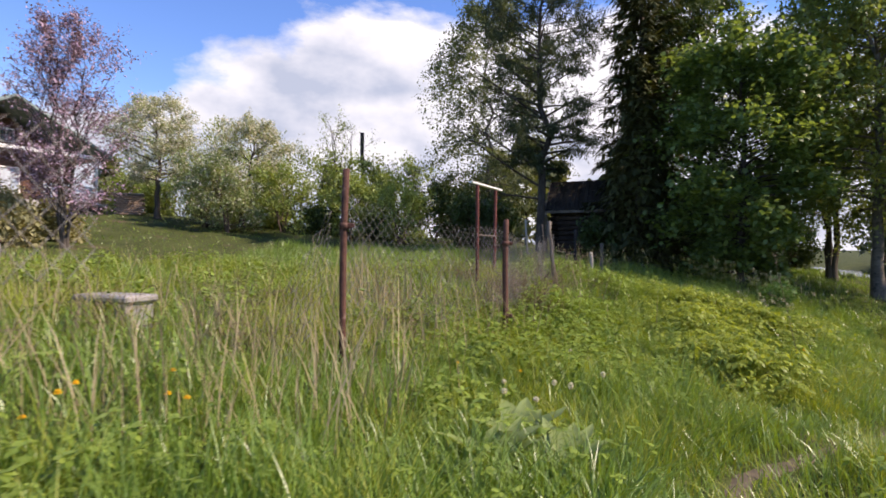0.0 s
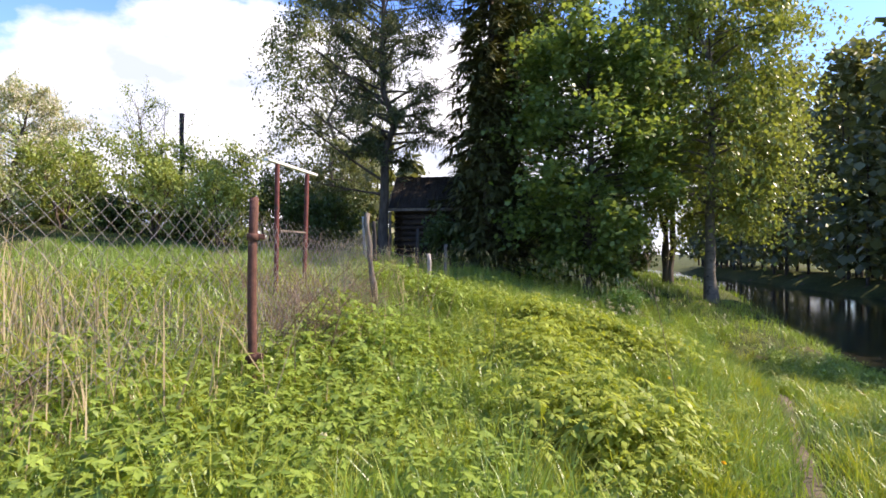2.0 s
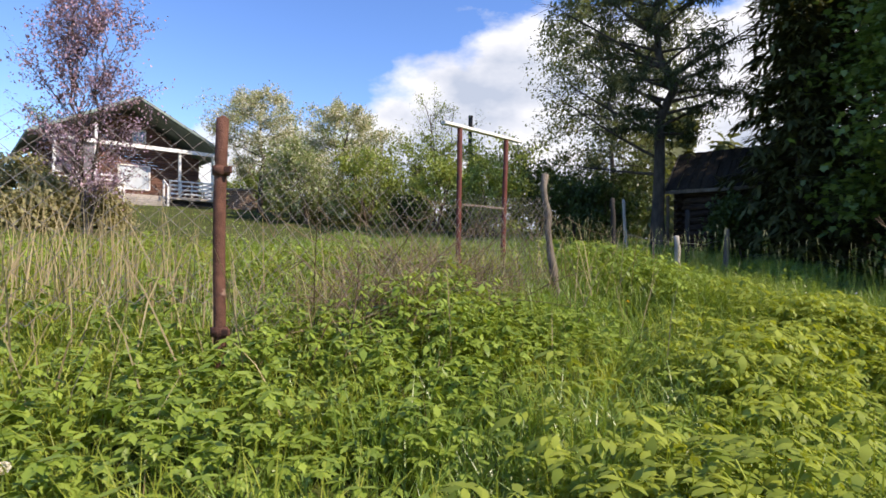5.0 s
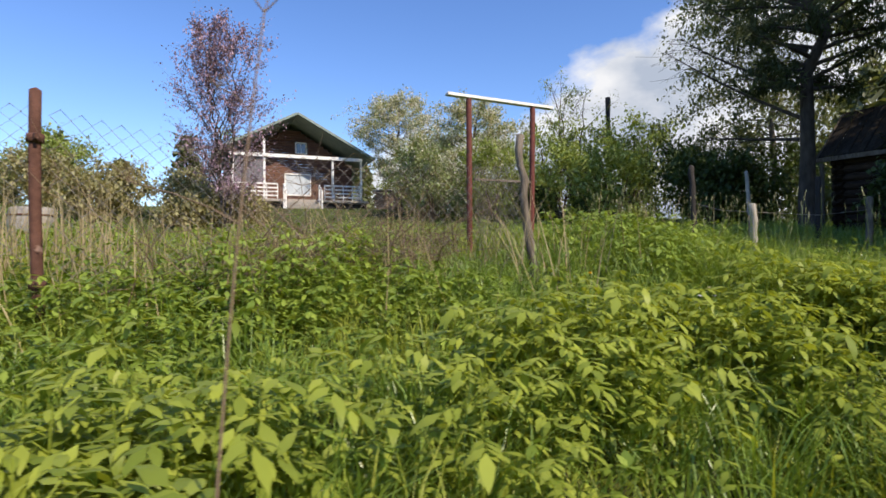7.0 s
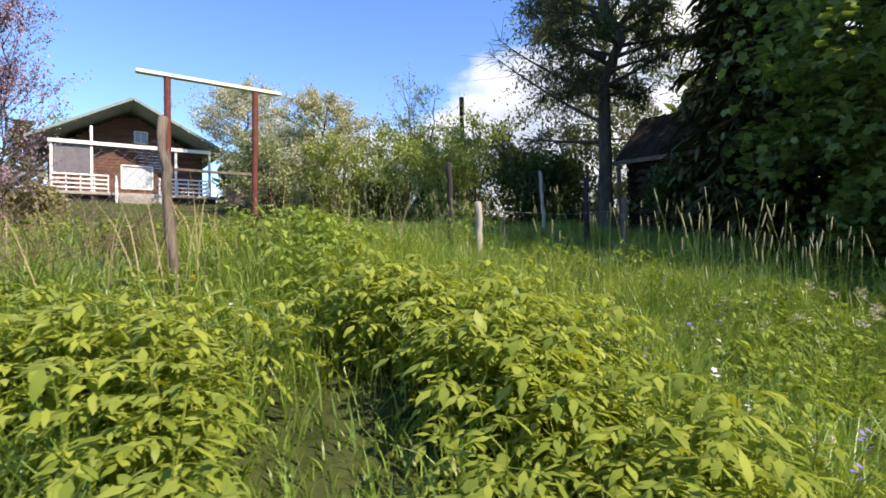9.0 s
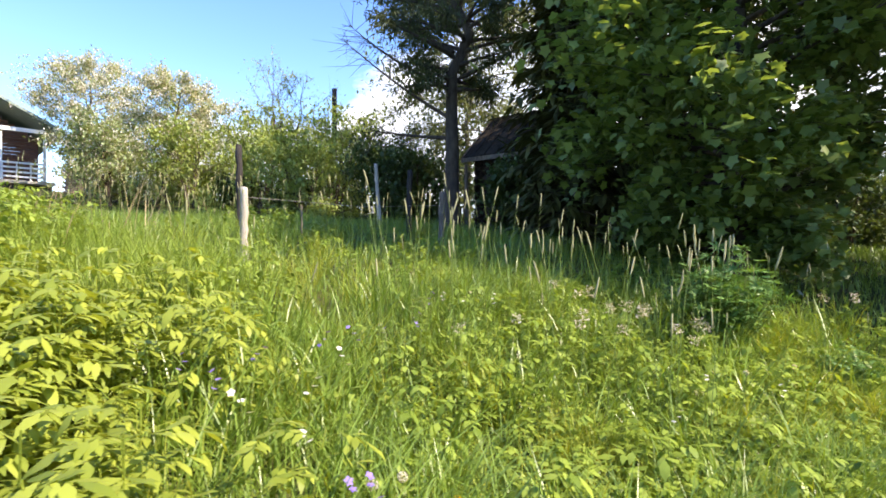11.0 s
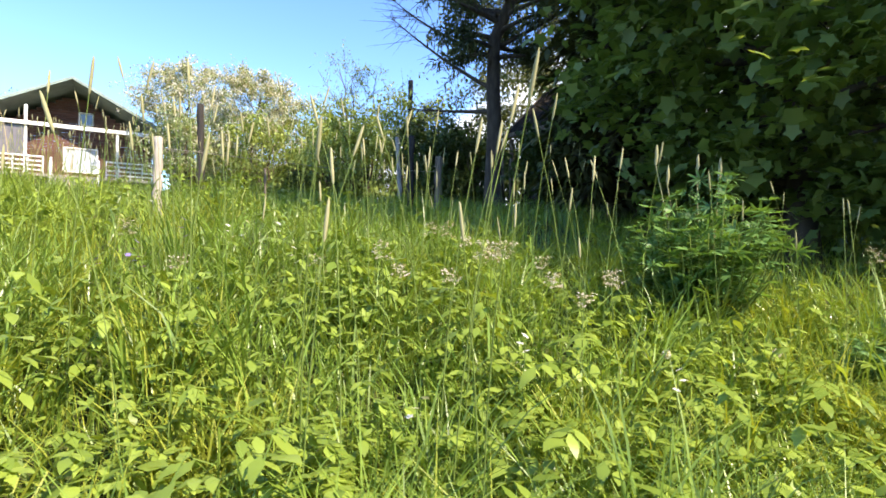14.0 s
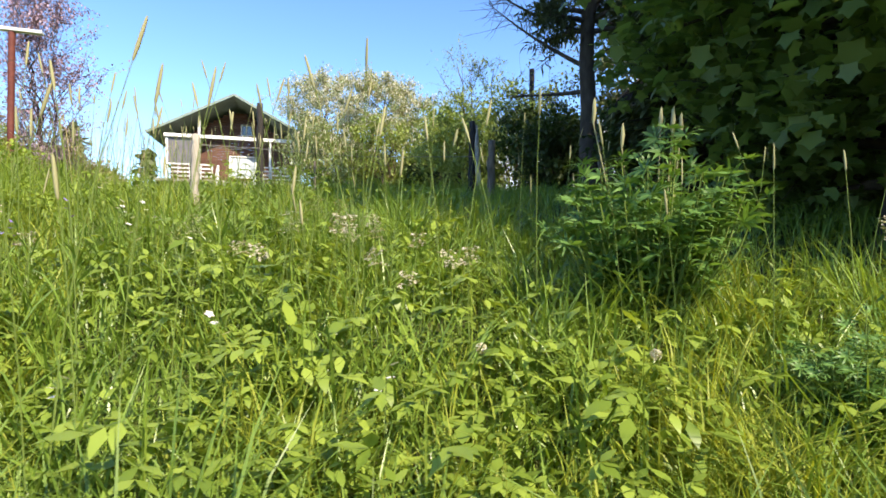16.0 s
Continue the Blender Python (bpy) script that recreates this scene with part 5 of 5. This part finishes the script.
def foxtail(name, height, bow, label):
    t = thing(name, (0, 0, -30), label, "grass stalk", "tall foxtails by the path")
    q = np.linspace(0, 1, 6)
    pts = np.stack([bow * q**2, 0.3 * bow * q**3, height * q], 1)
    part("stem", tubes("stem", [(pts, np.linspace(0.0028, 0.0016, 6))], M_STEM, 4), M_STEM, t)
    up = (pts[-1] - pts[-2]) / np.linalg.norm(pts[-1] - pts[-2])
    part("seed_head", tubes("seed_head", [([pts[-1] + up * d for d in (-0.01, 0.0, 0.03, 0.07, 0.10, 0.11)], [0.0015, 0.0045, 0.0062, 0.0058, 0.004, 0.0008])], M_HEAD, 7), M_HEAD, t)
    for f0, a in ((0.3, 0.4), (0.5, 2.9)):
        base = pts[2] * f0 / 0.4
        s6 = np.linspace(0, 1, 5)
        mid = base + np.stack([np.cos(a) * 0.16 * s6, np.sin(a) * 0.16 * s6, 0.24 * s6 - 0.16 * s6**2], 1)
        w = np.array([0.5, 1, 0.9, 0.6, 0.05])[:, None] * 0.0035 * np.array([-math.sin(a), math.cos(a), 0])
        v = np.concatenate([mid - w, mid + w])
        part("blade", sheet("blade", v, [(i, i + 1, i + 6, i + 5) for i in range(4)], M_GRASS), M_GRASS, t)
    return t


x, y = field(64, 6.9, 9.4, 12.2, 14.9, rng, lambda x, y: (path_lane(x, y) > 1.1) * 1.0)
kinds = [foxtail("foxtail_stalk", 0.95, 0.06, "slim meadow foxtail stalk with a pale seed head"), foxtail("foxtail_stalk", 1.1, 0.12, "tall meadow foxtail stalk with a tan seed head"), foxtail("foxtail_stalk", 1.2, 0.2, "very tall bowed foxtail stalk with a tan seed head")]
for i in range(len(x)):
    m = pose(*on_land(x[i], y[i], -0.02), 0, 0, rng.uniform(0, 360)) @ Matrix.Diagonal((1, 1, rng.uniform(0.9, 1.12), 1))
    if i < 3:
        kinds[i].matrix_world = m
    else:
        copy_thing(kinds[i % 3], m)
x, y = field(150, 1.8, 4.8, 13.6, 15.6, rng, lambda x, y: 1.0 + 0 * x)
stalks("timothy_grass", "tall timothy grass on the brow by the gateway", x, y, rng.uniform(0.6, 1.0, len(x)), rng, 0.07, 0.005)
x, y = field(3000, -3.0, 4.0, 4.0, 15.0, rng, lambda x, y: np.exp(-((x - 0.5 - (y - 7) * 0.42) ** 2) / 1.2) * 0.45 * (path_lane(x, y) > np.where(x < 0.2, 1.3, 2.5)))
v, f = blades(len(x), x, y, rng.uniform(0.5, 1.35, len(x)), rng.uniform(0.005, 0.012, len(x)), rng, 0.35)
tagged(new("dry_stalks", sheet("dry_stalks", v, f, M_DRY)), "pale dry dead grass stalks caught in the fence", "dry grass", kind="stuff")
n = 190
x, y = rng.normal(-1.0, 0.45, n), rng.normal(7.95, 0.45, n)
v, f = blades(n, x, y, rng.uniform(0.7, 1.45, n), rng.uniform(0.006, 0.012, n), rng, 0.12)
tagged(new("dead_stems", sheet("dead_stems", v, f, M_DRY)), "cluster of tall pale dead stems", "dry grass", kind="stuff")
x, y = field(15000, -9.0, 3.0, 2.5, 16.0, rng, lambda x, y: np.where(y < 9.5, np.where(y < 6, 0.6, 0.16), 0.06) * (x < 1.2 + (y - 7) * 0.4) * (patchy(x, y, 3.0) > np.where(y < 7, 0.34, 0.55)) * (path_lane(x, y) > np.where(x < 0.2, 1.3, 2.7)))
v, f = blades(len(x), x, y, rng.uniform(0.4, 1.05, len(x)), rng.uniform(0.005, 0.011, len(x)), rng, 0.3)
tagged(new("dry_grass", sheet("dry_grass", v, f, M_DRY)), "pale dry dead grass stalks among the green", "dry grass", kind="stuff")

x, y = field(4200, 0.0, 3.2, 7.4, 13.0, rng, lambda x, y: np.exp(-((x - 1.05 - (y - 8.5) * 0.33) ** 2) / 0.10 - (y - 9.3) ** 2 / 1.5))
v, f = blades(len(x), x, y, rng.uniform(0.4, 1.05, len(x)), rng.uniform(0.004, 0.009, len(x)), rng, 0.7)
tagged(new("dead_brush", sheet("dead_brush", v, f, [M_BRUSH, M_DRY], RNG.integers(0, 2, len(x)).repeat(5))), "brown dead stems matted against the fence", "dry brush", kind="stuff")


def dead_canes(x, y, n, height, spread, seed):
    """A leafless tangle of arching canes with side twigs."""
    r2 = np.random.default_rng(seed)
    t = thing("dead_bush", on_land(x, y, -0.03), "leafless brown tangle of dead raspberry canes", "bush", "dead canes by the fence")
    canes, twigs = [], []
    for k in range(n):
        st = np.array([*r2.normal(0, spread * 0.5, 2), 0])
        way = (r2.normal(0, 0.35), r2.normal(0, 0.35), 1)
        pts = branch(st, way, height * r2.uniform(0.6, 1.15), r2.uniform(0.05, 0.5), r2, 7, 0.35)
        canes.append((pts, np.linspace(0.006, 0.002, 7)))
        for j in range(7):
            q = pts[r2.integers(2, 7)]
            twigs.append((branch(q, r2.normal(0, 1, 3) + (0, 0, 0.4), r2.uniform(0.12, 0.35), 0.2, r2, 4, 0.3), np.linspace(0.003, 0.0012, 4)))
    tagged(part("cane", tubes("cane", canes, M_BRUSH, 4), M_BRUSH, t), kind="stuff")
    tagged(part("twig", tubes("twig", twigs, M_BRUSH, 3), M_BRUSH, t), kind="stuff")


for i, (bx, by, bn, bh, bs) in enumerate([(1.25, 8.6, 46, 1.15, 0.55), (1.35, 9.5, 46, 1.2, 0.55), (0.9, 9.2, 30, 1.0, 0.5), (1.7, 10.3, 34, 1.05, 0.5), (0.2, 12.3, 26, 1.2, 0.5), (-2.6, 7.2, 22, 0.9, 0.5), (-1.9, 5.2, 18, 0.75, 0.4), (-0.5, 6.3, 18, 0.8, 0.4), (-3.2, 4.6, 16, 0.7, 0.4)]):
    dead_canes(bx, by, bn, bh, bs, 300 + i)

barrel = thing("garden_barrel", on_land(-9.0, 10.1, -0.05), "weathered dark grey round barrel in the rough grass", "barrel")
v, q = tube_arrays([(0, 0, z) for z in (0, 0.04, 0.25, 0.45, 0.66, 0.72, 0.74, 0.70)], [0.36, 0.38, 0.43, 0.44, 0.41, 0.40, 0.36, 0.34], 20)
part("body", sheet("body", v, q, M_STONE), M_STONE, barrel)
v, q = tube_arrays([(0, 0, 0.69), (0, 0, 0.705)], [0.355, 0.01], 20)
part("lid", sheet("lid", v, q, M_OLDWOOD), M_OLDWOOD, barrel, "grey wooden lid")
for z, r in ((0.16, 0.425), (0.56, 0.445)):
    v, q = tube_arrays([(0, 0, z - 0.02), (0, 0, z - 0.018), (0, 0, z + 0.018), (0, 0, z + 0.02)], [r - 0.01, r, r, r - 0.01], 20)
    part("hoop", sheet("hoop", v, q, M_RUST), M_RUST, barrel)


# ---- flowers and single plants ----
def petals(n, radius, width, cup, up):
    """A flat flower of n petals at height up."""
    pv = np.array([(0, 0, 0), (width * 0.5, 0.6, cup), (0, 1.0, cup * 0.6), (-width * 0.5, 0.6, cup)])
    lots = []
    for k in range(n):
        m = rot_z(np.array([k * 2 * np.pi / n]))[0]
        lots.append(((m @ (pv * radius).T).T + (0, 0, up), LEAF_F))
    return merge(lots)


def flower(name, label, kind, height):
    t = thing(name, (0, 0, -30), label, "flower", name + "s in the meadow")
    part("stem", tubes("stem", [([(0, 0, -0.02), (0.01, 0.005, height * 0.5), (0, 0, height)], [0.003, 0.0024, 0.002])], M_STEM, 4), M_STEM, t)
    if kind == "dandelion":
        lots = [petals(16, r, 0.35, c, height + c * 0.02) for r, c in ((0.024, 0.1), (0.019, 0.3), (0.012, 0.6))]
        v, f = merge(lots)
        part("bloom", sheet("bloom", v, f, M_YELLOW), M_YELLOW, t)
    elif kind == "clock":
        r2 = np.random.default_rng(3)
        d = r2.normal(0, 1, (210, 3))
        d /= np.linalg.norm(d, axis=1, keepdims=True)
        v, f = scatter(LEAF_V * [1, 0.5, 1] - [0, 0.25, 0], LEAF_F, d * 0.019 + (0, 0, height + 0.02), leaf_frames(210, r2, 1.5), np.full(210, 0.016))
        part("seed_ball", sheet("seed_ball", v, f, M_CLOCK), M_CLOCK, t)
    elif kind == "umbel":
        r2 = np.random.default_rng(4)
        rays, lots = [], []
        for k in range(12):
            a, r = k * 2.4, 0.045 * math.sqrt((k + 0.5) / 12)
            top = np.array([r * math.cos(a), r * math.sin(a), height + 0.03 - 0.03 * (k % 3)])
            rays.append(([(0, 0, height), tuple(top)], 0.0012))
            for j in range(6):
                v, f = petals(4, 0.008, 0.7, 0.1, 0)
                m = rot_x(np.array([0.7 * math.sin(k * 3 + j)]))[0]
                lots.append(((m @ v.T).T + top + r2.normal(0, 0.009, 3), f))
        part("rays", tubes("rays", rays, M_STEM, 3), M_STEM, t)
        v, f = merge(lots)
        part("umbel", sheet("umbel", v, f, M_CREAM), M_CREAM, t)
    else:
        mat = M_VIOLET if kind == "violet" else M_WHITE_PETAL
        for k in range(3):
            v, f = petals(5, 0.017, 0.75, 0.15, 0)
            m = rot_x(np.array([0.5 - 0.4 * k]))[0]
            part("bloom", sheet("bloom", (m @ v.T).T + (0.03 * (k - 1), 0.02 * (k % 2), height + 0.004 - 0.03 * k), f, mat), mat, t)
    return t


BLOOMS = {
    ("dandelion", "yellow dandelion in flower among the grass", "dandelion", 0.28): [(-1.62, 2.84), (-2.08, 2.69), (-2.14, 2.42), (-2.06, 2.51), (-1.69, 3.16), (-1.53, 2.85), (0.1, 4.77), (0.65, 4.56), (4.33, 5.87), (4.87, 7.1), (4.1, 7.56), (4.38, 9.97), (3.28, 11.03), (4.54, 11.32), (7.93, 11.56), (5.73, 8.37)],
    ("dandelion_clock", "white dandelion seed head among the grass", "clock", 0.34): [(0.4, 3.6), (0.72, 3.72), (0.95, 3.78), (0.46, 4.16), (0.86, 4.02), (1.34, 4.37), (1.4, 5.68), (7.73, 11.38), (7.68, 11.22), (10.01, 14.54), (9.59, 14.04)],
    ("cranesbill", "violet-blue cranesbill flower above the grass", "violet", 0.42): [(6.8, 11.61), (6.97, 12.2), (7.11, 12.23), (7.72, 10.82), (7.81, 10.86), (7.71, 10.56), (6.65, 11.57), (6.75, 11.5), (6.6, 11.3), (6.84, 11.29), (7.05, 12.89), (7.21, 12.9), (7.28, 12.98), (7.29, 13.2)],
    ("white_campion", "small white meadow flower above the grass", "white", 0.45): [(4.4, 10.44), (4.52, 10.47), (5.46, 11.09), (7.25, 11.74), (7.2, 11.51), (7.24, 11.07), (7.41, 11.26), (5.55, 11.18), (9.15, 13.29), (11.57, 16.13), (12.33, 17.33), (6.4, 13.54), (7.25, 13.55), (7.68, 13.55), (7.42, 13.4), (7.95, 13.43), (7.87, 13.65), (9.67, 13.54), (9.0, 12.83)],
    ("cow_parsley", "faded cream cow parsley umbel above the grass", "umbel", 0.66): [(8.59, 13.72), (8.7, 13.75), (8.78, 13.88), (9.07, 14.01), (9.18, 14.04), (9.27, 14.23), (9.33, 14.3), (8.09, 14.54), (8.21, 14.64), (8.34, 14.05), (8.36, 13.78), (8.32, 13.56), (7.85, 13.62), (8.5, 14.2), (8.62, 14.3), (8.9, 14.35), (8.75, 14.1), (7.55, 13.0), (7.3, 12.8), (10.6, 15.6), (10.9, 15.8)],
}
for (name, label, kind, tallness), spots in BLOOMS.items():
    first = flower(name, label, kind, tallness)
    for i, (fx, fy) in enumerate(spots):
        m = pose(*on_land(fx, fy), rng.uniform(-8, 8), rng.uniform(-8, 8), rng.uniform(0, 360)) @ Matrix.Diagonal((1, 1, rng.uniform(0.8, 1.3), 1))
        if i == 0:
            first.matrix_world = m
        else:
            copy_thing(first, m)


def lupine(x, y, size, label, spikes, seed):
    t = thing("lupine", on_land(x, y), label, "lupine", "lupines in the meadow")
    t.matrix_world = t.matrix_world @ Matrix.Diagonal((size, size, size, 1))
    r2 = np.random.default_rng(seed)
    lv, lf = leaflet(0.17, 0.12)
    stems, lots = [], []
    for k in range(84):
        a, out = k * 2.4, 0.06 + 0.46 * math.sqrt(k / 84)
        h = r2.uniform(0.6, 1.05) * (1.2 - 0.9 * out)
        tip = np.array([out * math.cos(a), out * math.sin(a), h])
        stems.append(([(0.1 * math.cos(a), 0.1 * math.sin(a), 0), tuple(tip * [0.8, 0.8, 0.6]), tuple(tip)], [0.006, 0.005, 0.003]))
        for j in range(9):
            at = tip * (0.12 + 0.88 * (j + 1) / 9) + r2.normal(0, 0.05, 3) * [1, 1, 0.7]
            tilt = rot_z(np.array([r2.uniform(0, 6.28)]))[0] @ rot_x(np.array([r2.normal(0, 0.6)]))[0]
            for q in range(9):
                m = tilt @ rot_z(np.array([q * 2 * np.pi / 9]))[0] @ rot_x(np.array([0.15]))[0]
                lots.append(((m @ (lv * r2.uniform(0.08, 0.115)).T).T + at, lf))
    tagged(part("stem", tubes("stem", stems, M_STEM, 5), M_STEM, t), kind="stuff")
    v, f = merge(lots)
    tagged(part("foliage", sheet("foliage", v, f, M_LUPIN), M_LUPIN, t), kind="stuff")
    for k in range(spikes):
        a, out, h = k * 0.9, 0.1 + 0.05 * k, r2.uniform(0.95, 1.15)
        p0 = np.array([out * math.cos(a), out * math.sin(a), h])
        v, q = tube_arrays([p0 * [0.6, 0.6, 0.5], p0, p0 + (0, 0, 0.02), p0 + (0.005, 0, 0.07), p0 + (0.005, 0, 0.12), p0 + (0.008, 0, 0.14)], [0.004, 0.004, 0.010, 0.012, 0.008, 0.002], 7)
        part("seed_spike", sheet("seed_spike", v, q, M_HEAD), M_HEAD, t, "tan seed spike")


lupine(9.65, 15.4, 1.04, "bushy green lupine with fan leaves and pale seed spikes", 5, 9)
lupine(10.6, 14.95, 0.48, "small leafy lupine without flowers in long grass", 0, 10)
lupine(10.9, 13.75, 0.5, "small leafy lupine without flowers in long grass", 0, 12)


def dock(x, y, scale, seed):
    t = thing("dock_plant", on_land(x, y), "broad pale green dock plant with long leaves", "dock plant")
    r2 = np.random.default_rng(seed)
    for k in range(12):
        a = k * 2.4
        s = np.linspace(0, 1, 6)
        L = scale * r2.uniform(0.3, 0.5)
        w = np.array([0.12, 0.6, 1.0, 0.9, 0.5, 0.05]) * L * 0.17
        out = L * (0.45 * s + 0.3 * s**2)
        up = L * (1.05 * s - 0.35 * s**2)
        pts = []
        for i in range(6):
            c = np.array([math.cos(a) * out[i], math.sin(a) * out[i], up[i]])
            sd = np.array([-math.sin(a), math.cos(a), 0]) * w[i] * (1 + 0.2 * math.sin(5 * i + k))
            c = c + r2.normal(0, 0.008, 3)
            pts += [c - sd + (0, 0, w[i] * 0.4), c, c + sd + (0, 0, w[i] * 0.4)]
        f = []
        for i in range(5):
            for j in range(2):
                b = i * 3 + j
                f += [(b, b + 1, b + 4), (b, b + 4, b + 3)]
        part("leaf", sheet("leaf", np.array(pts), f, M_DOCK), M_DOCK, t)


dock(0.28, 2.85, 0.95, 1)
dock(0.75, 2.95, 1.05, 2)
dock(0.5, 3.25, 1.0, 3)


def dead_umbel(x, y, height):
    """A tall dry stalk of last year with forked tips."""
    r2 = np.random.default_rng(71)
    t = thing("dead_stalk", on_land(x, y, -0.03), "tall dry forked dead stalk among green herbs", "dry stalk")
    pts = branch((0, 0, 0), (-0.12, 0.1, 1), height, 0.0, r2, 8, 0.12)
    part("stem", tubes("stem", [(pts, np.linspace(0.004, 0.0022, 8))], M_BRUSH, 5), M_BRUSH, t)
    for k in range(5):
        at = pts[-1] if k < 3 else pts[-2 - (k - 3)]
        arm = branch(at, (r2.normal(0, 0.7), r2.normal(0, 0.7), 0.8), r2.uniform(0.12, 0.28), 0.1, r2, 4, 0.2)
        twig = part("side_shoot", tubes("side_shoot", [(arm, np.linspace(0.002, 0.0012, 4))], M_BRUSH, 4), M_BRUSH, t)
        rays = [([tuple(arm[-1]), tuple(arm[-1] + r2.normal(0, 0.025, 3) + (0, 0, 0.03))], 0.001) for _ in range(9)]
        tagged(part("rays", tubes("rays", rays, M_BRUSH, 3), M_BRUSH, twig), kind="stuff")


dead_umbel(4.5, 6.42, 1.75)
